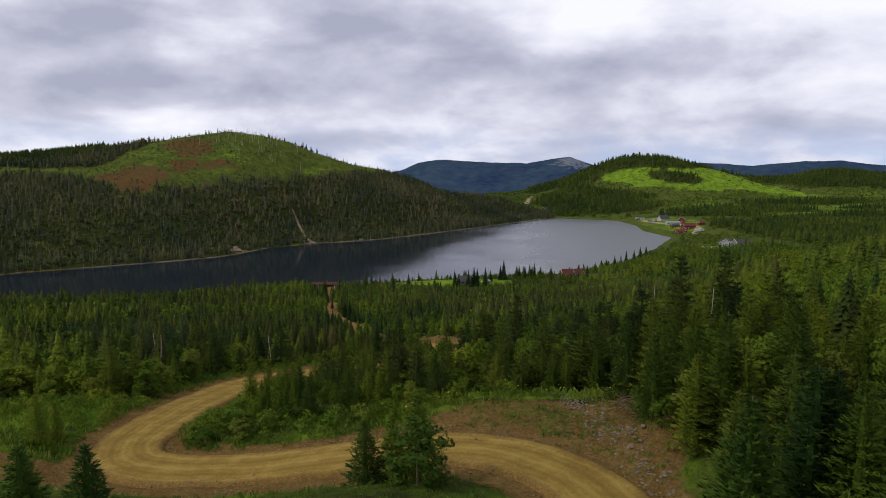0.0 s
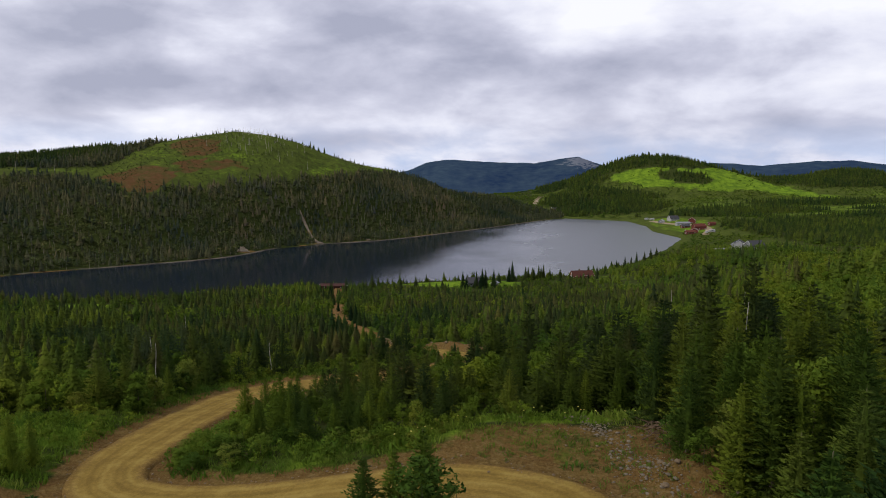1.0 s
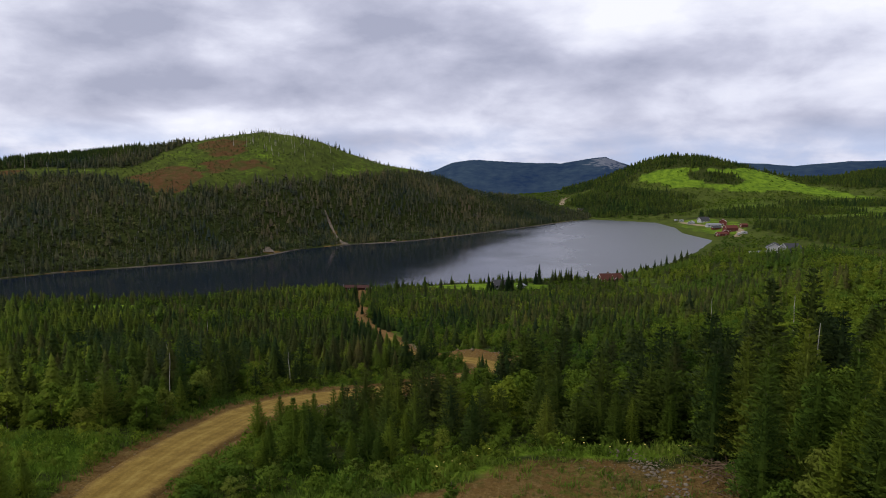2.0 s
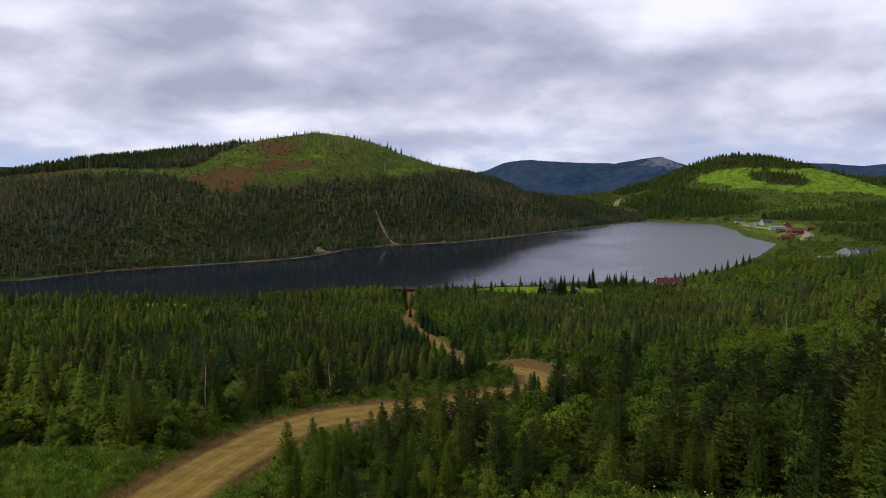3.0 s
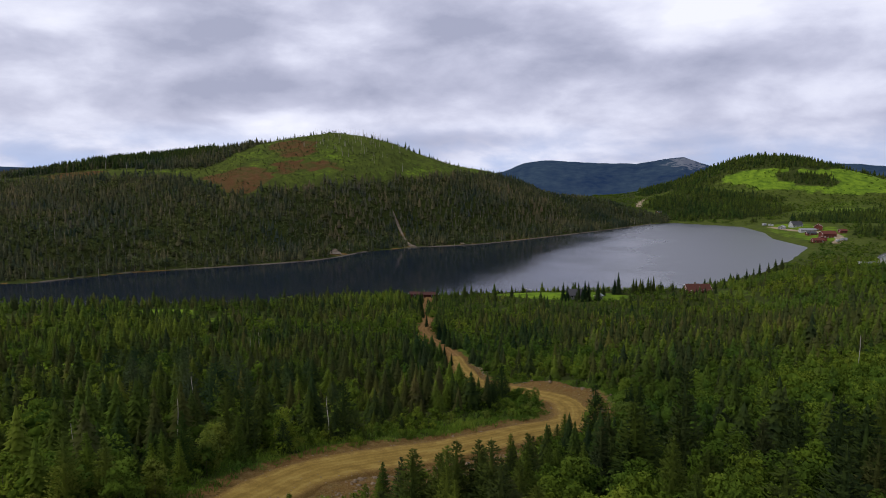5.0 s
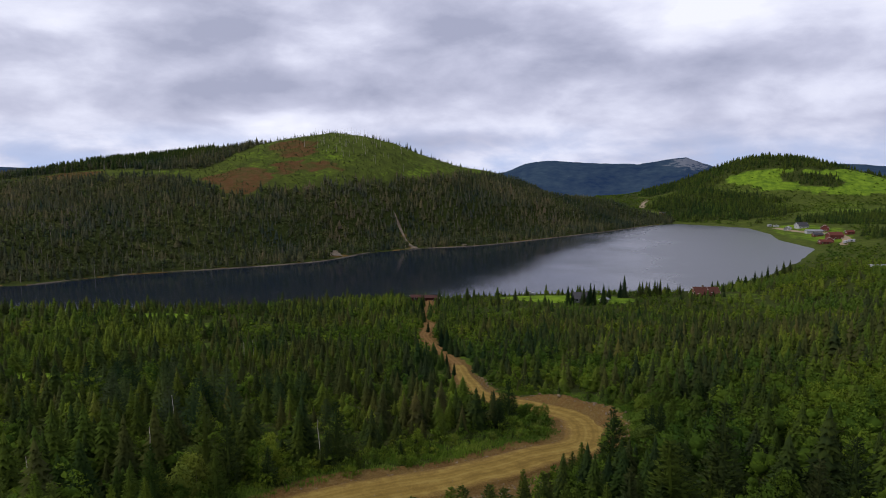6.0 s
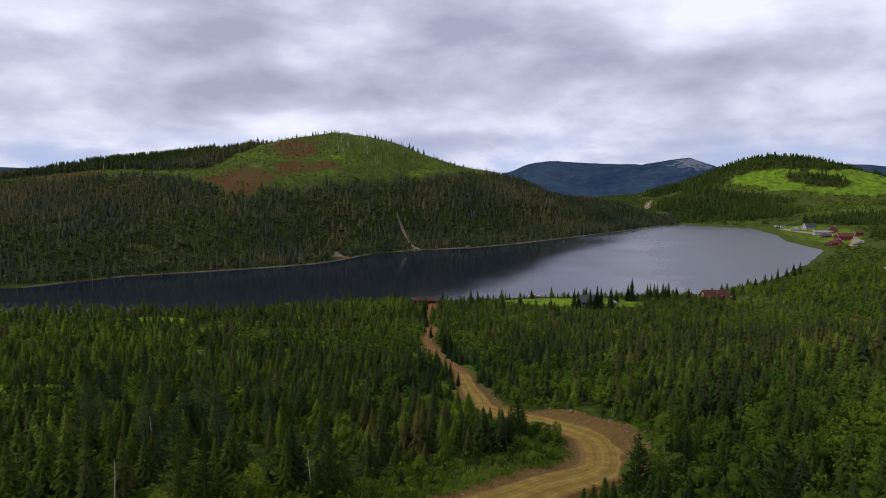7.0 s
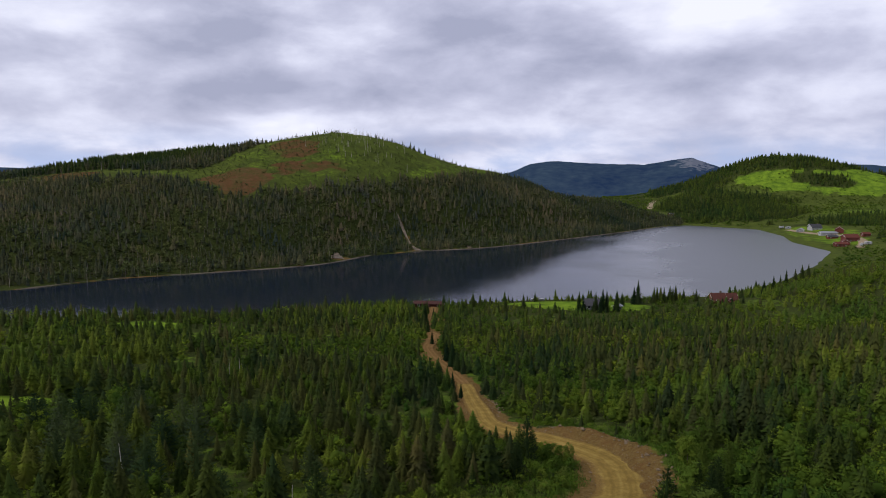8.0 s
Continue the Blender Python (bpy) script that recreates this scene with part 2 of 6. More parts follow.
def foliage(name, dark, light, warm, attr=True, gloss=0.02):
    """Leaves or needles: a tone for each plant, lighter young tips, faint patches."""
    m, nt, b = material(name)
    if attr:
        tone = node(nt, "ShaderNodeAttribute")
        tone.attribute_name = "tone"
        tone = tone.outputs["Fac"]
    else:
        tone = node(nt, "ShaderNodeObjectInfo").outputs["Random"]
    isl = node(nt, "ShaderNodeNewGeometry").outputs["Random Per Island"]
    fac = maths(nt, "ADD", maths(nt, "MULTIPLY", tone, 0.82), maths(nt, "MULTIPLY", isl, 0.18))
    col = ramp(nt, fac, [(0.05, dark), (0.40, light), (0.70, warm), (0.84, [0.90 * warm[0], 0.82 * warm[1], 1.2 * warm[2]])])
    patch, stand = fbm(nt, coords(nt), 0.022, 3.0), fbm(nt, coords(nt), 0.11, 2.0)
    col = mix(nt, 1.0, col, ramp(nt, patch, [(0.34, (0.70, 0.80, 1.25)), (0.5, (1.05, 1.0, 1.25)), (0.64, (1.28, 1.12, 1.4))]), "MULTIPLY")
    col = mix(nt, 1.0, col, ramp(nt, stand, [(0.32, (0.68, 0.80, 1.0)), (0.5, (1.0, 1.0, 1.0)), (0.68, (1.20, 1.10, 1.15))]), "MULTIPLY")
    nt.links.new(col, b.inputs["Base Color"])
    b.inputs["Roughness"].default_value = 0.9
    b.inputs["Specular IOR Level"].default_value = gloss
    tr = node(nt, "ShaderNodeBsdfTranslucent", Color=col)
    ms = node(nt, "ShaderNodeMixShader", i0=0.32, i1=b.outputs[0], i2=tr.outputs[0])
    nt.links.new(ms.outputs[0], nt.nodes["Material Output"].inputs[0])
    return m


def plain(name, colour, rough=0.7, metal=0.0, vary=0.25, scale=3.0, relief=0.0):
    m, nt, b = material(name)
    n = fbm(nt, coords(nt), scale, 5.0)
    lo, hi = [c * (1 - vary) for c in colour], [min(1, c * (1 + vary)) for c in colour]
    nt.links.new(ramp(nt, n, [(0.3, lo), (0.7, hi)]), b.inputs["Base Color"])
    b.inputs["Roughness"].default_value, b.inputs["Metallic"].default_value = rough, metal
    b.inputs["Specular IOR Level"].default_value = 0.2
    if relief:
        bumped(nt, b, n, 0.6, relief)
    return m


NEEDLES = foliage("spruce_needles", (0.0206, 0.0358, 0.0094), (0.0493, 0.0744, 0.0090), (0.0896, 0.1344, 0.0125))
NEEDLES_OB = foliage("spruce_needles_near", (0.0258, 0.0493, 0.0090), (0.0594, 0.0974, 0.0092), (0.1098, 0.1568, 0.0123), attr=False)
LEAVES = foliage("birch_leaves", (0.0370, 0.0674, 0.0071), (0.0640, 0.1078, 0.0084), (0.1044, 0.1499, 0.0113))
LEAVES_OB = foliage("birch_leaves_near", (0.0417, 0.0765, 0.0085), (0.0706, 0.1171, 0.0101), (0.1136, 0.1576, 0.0129), attr=False)
HERBS = foliage("herbs", (0.0418, 0.0836, 0.0081), (0.0684, 0.1254, 0.0104), (0.1092, 0.1568, 0.0181))
# Greyer and bluer than the near foliage: distance haze put into the colour
HILL_NEEDLES = foliage("hazed_hill_needles", (0.0311, 0.0423, 0.0181), (0.0570, 0.0648, 0.0233), (0.0933, 0.0933, 0.0363))
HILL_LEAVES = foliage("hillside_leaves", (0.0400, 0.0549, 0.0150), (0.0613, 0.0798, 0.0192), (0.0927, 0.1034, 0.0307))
# Darker copy of the spruce needles: the shore silhouettes' shade is in the colour
SHORE_NEEDLES = foliage("shore_needles", (0.013, 0.025, 0.0070), (0.023, 0.040, 0.0080), (0.040, 0.060, 0.0100), attr=False)
DULL_NEEDLES = foliage("dull_needles", (0.028, 0.040, 0.0105), (0.045, 0.057, 0.0120), (0.068, 0.080, 0.0145))
LARCH_NEEDLES = foliage("larch_needles", (0.021, 0.040, 0.0105), (0.031, 0.056, 0.014), (0.046, 0.074, 0.017), attr=False)
BARK = plain("bark", (0.10, 0.075, 0.055), 0.9, vary=0.4, scale=9, relief=0.02)
DEADWOOD = plain("dead_wood", (0.34, 0.31, 0.27), 0.85, vary=0.3, scale=6)
ROCK = plain("rock", (0.135, 0.098, 0.060), 0.85, vary=0.35, scale=2.5, relief=0.05)

# gravel of the road: pale wheel tracks, darker loose crown, stones
def gravel(name, dark, middle, pale):
    m, nt, b = material(name)
    pos = coords(nt)
    across = node(nt, "ShaderNodeAttribute")
    across.attribute_name = "across"
    wob = maths(nt, "ADD", across.outputs["Fac"], maths(nt, "MULTIPLY", maths(nt, "SUBTRACT", fbm(nt, pos, 0.12, 3.0), 0.5), 0.30))
    rut = maths(nt, "ADD", maths(nt, "MULTIPLY", maths(nt, "SINE", maths(nt, "MULTIPLY", wob, 17.0)), 0.65), maths(nt, "MULTIPLY", maths(nt, "SINE", maths(nt, "MULTIPLY", maths(nt, "ADD", wob, maths(nt, "MULTIPLY", fbm(nt, pos, 0.7, 3.0), 0.10)), 53.0)), 0.38))
    grain = fbm(nt, pos, 5.0, 8.0, 0.7)
    lumps = fbm(nt, pos, 0.5, 5.0, 0.6)
    col = ramp(nt, maths(nt, "ADD", maths(nt, "MULTIPLY", rut, 0.17), lumps), [(0.28, dark), (0.5, middle), (0.74, pale)])
    col = mix(nt, 0.45, col, ramp(nt, grain, [(0.3, [0.75 * c for c in dark]), (0.62, [1.1 * c for c in middle]), (0.8, [1.2 * pale[0], 1.25 * pale[1], 1.8 * pale[2]])]))
    # loose redder soil towards both edges
    out = maths(nt, "MULTIPLY", maths(nt, "ABSOLUTE", maths(nt, "SUBTRACT", across.outputs["Fac"], 0.5)), 2.0)
    loose = ramp(nt, maths(nt, "ADD", out, maths(nt, "MULTIPLY", maths(nt, "SUBTRACT", fbm(nt, pos, 0.8, 5.0, 0.65), 0.5), 0.9)), [(0.66, (0, 0, 0)), (1.0, (0.85, 0.85, 0.85))])
    col = mix(nt, loose, col, ramp(nt, grain, [(0.3, (0.060, 0.032, 0.011)), (0.55, (0.125, 0.075, 0.024)), (0.75, (0.215, 0.150, 0.062))]))
    nt.links.new(col, b.inputs["Base Color"])
    b.inputs["Roughness"].default_value = 0.93
    b.inputs["Specular IOR Level"].default_value = 0.03
    bumped(nt, b, maths(nt, "ADD", maths(nt, "MULTIPLY", rut, 0.3), grain), 0.8, 0.09)
    return m


GRAVEL = gravel("road_gravel", (0.1100, 0.0700, 0.0172), (0.1800, 0.1200, 0.0289), (0.2650, 0.1900, 0.0530))
CLAY = gravel("road_clay", (0.0850, 0.0450, 0.0153), (0.1400, 0.0800, 0.0272), (0.2000, 0.1300, 0.0510))

# the ground: forest floor, bare soil, herbs, heath; the shares lie in the attribute "cover"
GROUND, nt, b = material("ground_cover")
pos = coords(nt)
cov = node(nt, "ShaderNodeAttribute")
cov.attribute_name = "cover"
csep = node(nt, "ShaderNodeSeparateColor", Color=cov.outputs["Color"])
n1, n2, n3 = fbm(nt, pos, 0.9, 7.0, 0.62), fbm(nt, pos, 0.09, 5.0, 0.6), fbm(nt, pos, 6.0, 6.0, 0.7)
floor_col = ramp(nt, n1, [(0.3, (0.018, 0.026, 0.008)), (0.55, (0.034, 0.044, 0.011)), (0.75, (0.055, 0.050, 0.018))])
soil = mix(nt, 0.5, ramp(nt, n1, [(0.3, (0.078, 0.046, 0.015)), (0.55, (0.140, 0.090, 0.028)), (0.75, (0.205, 0.145, 0.052))]), ramp(nt, n3, [(0.3, (0.07, 0.045, 0.016)), (0.6, (0.155, 0.102, 0.033)), (0.8, (0.26, 0.205, 0.105))]))
cells = node(nt, "ShaderNodeTexVoronoi", Vector=pos, Scale=2.6)
cells2 = node(nt, "ShaderNodeTexVoronoi", Vector=pos, Scale=6.5)
rubble = mix(nt, 0.5, ramp(nt, node(nt, "ShaderNodeSeparateColor", Color=cells.outputs["Color"]).outputs[0], [(0.0, (0.050, 0.030, 0.009)), (0.55, (0.118, 0.076, 0.022)), (1.0, (0.195, 0.145, 0.064))]),
             ramp(nt, node(nt, "ShaderNodeSeparateColor", Color=cells2.outputs["Color"]).outputs[0], [(0.0, (0.036, 0.020, 0.007)), (0.6, (0.108, 0.064, 0.021)), (1.0, (0.25, 0.195, 0.105))]))
soil = mix(nt, 0.36, soil, rubble)
soil = mix(nt, ramp(nt, fbm(nt, pos, 0.35, 4.0, 0.6), [(0.42, (0, 0, 0)), (0.66, (0.45, 0.45, 0.45))]), soil, ramp(nt, n3, [(0.3, (0.055, 0.024, 0.009)), (0.6, (0.125, 0.058, 0.021)), (0.8, (0.20, 0.12, 0.055))]))
# the brightest green also carries the sun patch on the far pasture
lush = mix(nt, 0.65, ramp(nt, n1, [(0.3, (0.035, 0.070, 0.010)), (0.6, (0.065, 0.115, 0.014)), (0.8, (0.11, 0.16, 0.025))]), ramp(nt, n2, [(0.36, (0.055, 0.095, 0.010)), (0.64, (0.165, 0.250, 0.018))]))
n4 = fbm(nt, pos, 0.22, 5.0, 0.65)
heath = mix(nt, 0.6, ramp(nt, n2, [(0.40, (0.040, 0.052, 0.012)), (0.56, (0.085, 0.038, 0.017))]), ramp(nt, n4, [(0.32, (0.034, 0.046, 0.010)), (0.46, (0.070, 0.040, 0.016)), (0.70, (0.105, 0.060, 0.032))]))


def edge(ch, noise_val):
    return ramp(nt, maths(nt, "ADD", ch, maths(nt, "MULTIPLY", maths(nt, "SUBTRACT", noise_val, 0.5), 0.9)), [(0.36, (0, 0, 0)), (0.64, (1, 1, 1))])


mottle = maths(nt, "ADD", maths(nt, "MULTIPLY", n2, 0.5), maths(nt, "MULTIPLY", n1, 0.5))
wild = mix(nt, 0.6, ramp(nt, n4, [(0.35, (0.028, 0.040, 0.009)), (0.6, (0.060, 0.078, 0.014))]), ramp(nt, n2, [(0.35, (0.034, 0.044, 0.012)), (0.65, (0.072, 0.092, 0.016))]))
floor_col = mix(nt, cov.outputs["Alpha"], floor_col, wild)
col = mix(nt, edge(csep.outputs[2], mottle), floor_col, heath)
col = mix(nt, edge(csep.outputs[1], n4), col, lush)
col = mix(nt, edge(csep.outputs[0], n1), col, soil)
nt.links.new(col, b.inputs["Base Color"])
b.inputs["Roughness"].default_value = 1.0
b.inputs["Specular IOR Level"].default_value = 0.01
bumped(nt, b, maths(nt, "ADD", maths(nt, "ADD", n1, n3), maths(nt, "MULTIPLY", cells.outputs["Distance"], csep.outputs[0])), 0.9, 0.25)

WATER, nt, b = material("lake_water")
pos = coords(nt)
b.inputs["Base Color"].default_value = (0.006, 0.010, 0.020, 1)
b.inputs["IOR"].default_value = 1.5
# calm in the lee of the steep hill, ruffled by the wind on the open eastern water
wind = fbm(nt, pos, 0.012, 4.0, 0.6)
place = node(nt, "ShaderNodeSeparateXYZ", Vector=pos)
lee = maths(nt, "ADD", maths(nt, "DIVIDE", place.outputs[0], 400.0), maths(nt, "MULTIPLY", wind, 0.5))
nt.links.new(ramp(nt, lee, [(0.0, (0.06, 0.06, 0.06)), (0.12, (0.14, 0.14, 0.14)), (0.35, (0.30, 0.30, 0.30))]), b.inputs["Roughness"])
stretched = node(nt, "ShaderNodeMapping", Vector=pos, Scale=(1.0, 0.45, 1.0), Rotation=(0, 0, 0.5))
bumped(nt, b, fbm(nt, stretched.outputs[0], 0.35, 5.0, 0.65), 0.5, 0.10)

# ---------------------------------------------------------------- meshes
def mesh_of(name, verts, faces, mat=None, point_attr=None, smooth=False, normals=None):
    """A mesh from arrays; faces all with the same number of corners."""
    verts, faces = np.asarray(verts, np.float32), np.asarray(faces, np.int32)
    me = bpy.data.meshes.new(name)
    n = faces.shape[1]
    me.vertices.add(len(verts))
    me.vertices.foreach_set("co", verts.ravel())
    me.loops.add(faces.size)
    me.loops.foreach_set("vertex_index", faces.ravel())
    me.polygons.add(len(faces))
    me.polygons.foreach_set("loop_start", np.arange(0, faces.size, n, dtype=np.int32))
    if smooth:
        me.polygons.foreach_set("use_smooth", np.ones(len(faces), bool))
    for key, val in (point_attr or {}).items():
        val = np.asarray(val, np.float32)
        if val.ndim == 1:
            me.attributes.new(key, "FLOAT", "POINT").data.foreach_set("value", val)
        else:
            me.attributes.new(key, "FLOAT_COLOR", "POINT").data.foreach_set("color", val.ravel())
    if mat:
        me.materials.append(mat)
    me.update(calc_edges=True)
    me.validate()
    if normals is not None:
        me.normals_split_custom_set_from_vertices(np.asarray(normals, np.float32).tolist())
    return me


def part(name, bm, mat, parent=None, label="", at=None):
    """One bmesh (or mesh) as one object under a thing or part."""
    if isinstance(bm, bmesh.types.BMesh):
        me = bpy.data.meshes.new(name)
        bm.to_mesh(me)
        bm.free()
        me.materials.append(mat)
    else:
        me = bm
    ob = new(name, me)
    ob.parent = parent
    if at is not None:
        ob.matrix_basis = at
    return tagged(ob, label)


def grid_faces(nu, nv):
    i = np.arange((nu - 1) * (nv - 1))
    a = (i // (nu - 1)) * nu + i % (nu - 1)
    return np.stack([a, a + 1, a + nu + 1, a + nu], 1)


# ---------------------------------------------------------------- ground, lake, road
def stretch(core_a, core_b, core, *rest):
    """Grid lines: fine between core_a and core_b, then coarser bands outwards."""
    out = list(np.arange(core_a, core_b + 0.01, core))
    for end, step in rest:
        if end > 0:
            out += list(np.arange(out[-1] + step, end + step * 0.5, step))
        else:
            out = list(np.arange(out[0] - step, end - step * 0.5, -step))[::-1] + out
    return np.array(out)


gx = stretch(-70, 30, 1.2, (160, 4), (-430, 5), (700, 12), (-900, 14), (1500, 40), (-1500, 40), (4600, 300), (-4600, 300))
gy = stretch(18, 215, 1.2, (460, 4), (1060, 8), (1700, 14), (-80, 8), (2200, 50), (-1000, 100), (4600, 300), (-4600, 300))
GX, GY = np.meshgrid(gx, gy)
px, py = GX.ravel(), GY.ravel()
pz = height(px, py)
sd_all = shore_dist(px, py)
road_d = np.minimum(line_dist(px, py, ROAD)[0], line_dist(px, py, ROAD_LOW)[0])


def cleared(x, y):
    """Share of felled, open land on the hills, 0 to 1."""
    sd = shore_dist(x, y)
    dc, kc = line_dist(x, y, CREST)
    rise = np.clip(sd, 0, None) / (np.clip(sd, 0, None) + dc + 1e-6)
    n = vnoise(x, y, 70, 11) - 0.5
    on_hill = ease(330, 420, y) * (x < 40)
    line = np.interp(kc, [3, 4, 4.4, 5, 5.25, 5.5, 5.8, 6, 7, 8.3, 9, 10, 10.5, 11, 12, 13, 14], [0.70, 0.68, 0.63, 0.55, 0.47, 0.40, 0.38, 0.41, 0.42, 0.45, 0.50, 0.58, 0.69, 0.75, 0.82, 0.9, 1.2])
    c = ease(-0.03, 0.05, rise + 0.10 * n + 0.09 * (vnoise(x, y, 18, 17) - 0.5) - line) * on_hill * (sd > 0)
    # old wood left standing along the western crest
    west = ease(-392, -408, x) * ease(-0.015, 0.015, rise + 0.05 * n - np.interp(kc, [3.4, 3.8, 4.2, 4.7, 5.0, 5.2, 5.3], [0.84, 0.81, 0.755, 0.71, 0.70, 0.76, 0.86]))
    return c * (1 - west)


def sunlit_pasture(x, y):
    """Open pasture on the hill across the lake, with a patch of sunlight put into its bright green."""
    u, v = x + 30 * (vnoise(x, y, 34, 12) - 0.5), y + 30 * (vnoise(x, y, 34, 13) - 0.5)
    field = inside(u, v, [(140, 1334), (166, 1344), (205, 1324), (256, 1316), (347, 1350), (400, 1375), (440, 1330), (490, 1256), (522, 1190), (480, 1205), (440, 1246), (385, 1240), (300, 1236), (214, 1250)])
    return field * (0.55 + 0.6 * vnoise(x, y, 55, 26))


def far_wood(x, y):
    """Share of tall dark wood beyond the lake's end, 0 to 1."""
    u, v = x + 26 * (vnoise(x, y, 30, 83) - 0.5), y + 26 * (vnoise(x, y, 30, 84) - 0.5)
    w = np.maximum.reduce([1.3 * bump(x, y, 225, 1395, 110, 50), bump(x, y, 330, 1010, 90, 36), 1.0 * bump(x, y, 120, 1360, 40, 60), 0.8 * bump(x, y, 480, 1120, 120, 35),
                           1.2 * bump(x, y, 690, 1450, 200, 150), 0.85 * bump(x, y, 330, 700, 100, 140), 0.75 * bump(x, y, 440, 880, 90, 30), 0.7 * bump(x, y, 520, 1020, 70, 26)])
    w = ease(0.42, 0.58, w + 0.4 * (vnoise(x, y, 60, 81) - 0.5))
    for poly in ([(30, 1290), (95, 1330), (141, 1345), (175, 1335), (224, 1318), (285, 1312), (335, 1335), (365, 1362), (380, 1520), (30, 1520)],
                 [(258, 1303), (258, 1276), (279, 1262), (340, 1265), (345, 1302)],
                 [(38, 1060), (30, 1085), (47, 1200), (110, 1175), (150, 1165), (190, 1145), (245, 1105), (185, 1010), (157, 985), (66, 985)],
                 [(120, 1252), (160, 1246), (210, 1222), (250, 1200), (230, 1176), (180, 1184)], [(150, 965), (175, 955), (250, 960), (330, 900), (300, 880), (240, 900)]):
        w = np.maximum(w, inside(u, v, poly) * 1.0)
    return w


dirt = np.maximum(ease(0.3, 0.6, bump(px, py, -33.5, 44.5, 5, 3.2)) * 0.85, 1 - ease(0.0, 1.8, road_d - np.interp(py, [0, 55, 65, 100, 116, 150, 180, 230, 280], [3.6, 4.2, 5.4, 5.6, 4.9, 4.4, 3.2, 2.6, 4.0]) + 2.4 * (vnoise(px, py, 5, 21) - 0.5)))
dirt = np.maximum(dirt, ease(0.25, 0.55, bump(px, py, 2.5, 50.5, 7, 4.0)) * 0.62)
dirt = np.maximum(dirt, ease(0.3, 0.6, bump(px, py, 8.5, 47, 2.6, 7)) * 0.9)
bank_d = line_dist(px, py, BANK)[0]
dirt = np.maximum(dirt, 1 - ease(0.5, 2.4, bank_d + 3.4 * (vnoise(px, py, 5, 27) - 0.5)))
dirt = np.maximum(dirt, ease(0.3, 0.6, bump(px, py, -22, 40.6, 11, 2.6)) * 0.8)
dirt = np.maximum(dirt, ease(0.3, 0.6, bump(px, py, -24.6, 94.5, 5.2, 14, -28)) * 0.85)
for sx, sy, su, sv, st in ((-231, 541, 4.5, 6, 0), (-202, 630, 2.2, 20, 41), (-189, 613, 5, 3, 30)):
    dirt = np.maximum(dirt, 0.75 * ease(0.3, 0.6, bump(px, py, sx, sy, su, sv, st)))
dirt = np.maximum(dirt, 0.8 * (1 - ease(0.3, 1.3, np.abs(sd_all))) * (px < 40))
clear_share = cleared(px, py)
# russet heath in three patches round the hilltop, and two farther west along the ridge
wx, wy = px + 22 * (vnoise(px, py, 22, 14) - 0.5), py + 22 * (vnoise(px, py, 22, 19) - 0.5)
hill_brown = np.zeros(px.shape)
for poly, share in (([(-390, 590), (-386, 615), (-373, 632), (-341, 629), (-322, 619), (-323, 596), (-337, 563), (-358, 567)], 1.0),
                    ([(-345, 641), (-330, 664), (-300, 680), (-283, 675), (-300, 653), (-325, 628)], 0.95),
                    ([(-374, 684), (-377, 708), (-354, 722), (-331, 713), (-321, 680), (-346, 658)], 0.85),
                    ([(-640, 610), (-585, 612), (-578, 578), (-622, 585)], 0.9), ([(-600, 618), (-522, 612), (-468, 562), (-534, 548)], 0.8)):
    hill_brown = np.maximum(hill_brown, share * inside(wx, wy, poly))
heath_share = clear_share * hill_brown * (0.30 + 0.70 * vnoise(px, py, 34, 18, 2) + 0.40 * vnoise(px, py, 11, 28, 2))
lush_share = np.maximum.reduce([clear_share * (1 - heath_share) * (0.05 + 0.42 * vnoise(px, py, 45, 16) + 0.12 * ease(-330, -250, px)), sunlit_pasture(px, py), 0.46 * (1 - ease(8, 15, road_d + 5 * (vnoise(px, py, 9, 22) - 0.5))),
                                ease(0.4, 0.6, bump(px, py, -36, 390, 31, 14)) * 0.95, ease(0.45, 0.6, bump(px, py, 190, 840, 30, 90) + 0.2 * (vnoise(px, py, 30, 23) - 0.5)) * (0.3 + 0.5 * vnoise(px, py, 22, 24)),
                                (0.12 + 0.46 * vnoise(px, py, 70, 15)) * ease(60, 200, sd_all) * ease(500, 800, py) * (px > 20), ease(0.4, 0.6, bump(px, py, 436, 945, 40, 16) + 0.2 * (vnoise(px, py, 20, 25) - 0.5)) * 0.9,
                                ease(0.4, 0.6, bump(px, py, -286, 338, 30, 8)) * 0.9, ease(0.4, 0.6, bump(px, py, -190, 268, 14, 8)) * 0.8, ease(0.4, 0.6, bump(px, py, -121, 153, 14, 7)) * 0.8, ease(0.4, 0.6, bump(px, py, -49, 60, 8, 8)) * 0.8, ease(0.4, 0.6, bump(px, py, -2, 58.5, 10, 2.6)) * 0.8])
glade = 0.6 * vnoise(px, py, 55, 51) + 0.4 * vnoise(px, py, 14, 55, 2)
lush_share = np.maximum(lush_share, 0.42 * ease(0.42, 0.33, glade) * (sd_all > 3) * (py > 60) * (py < 420) * (px < 260))
far_shade = far_wood(px, py) * (py > 600)
lush_share = lush_share * (1 - far_shade)
wild_share = np.maximum(clear_share, ease(480, 700, py) * (px > 20) * (1 - far_shade))
cover = np.stack([dirt, lush_share, heath_share, wild_share], 1)
ground = new("ground", mesh_of("ground", np.stack([px, py, pz], 1), grid_faces(len(gx), len(gy)), GROUND, {"cover": cover}, True))
tagged(ground, "hilly forest floor with bare soil, herbs and heath", "ground", kind="structure")

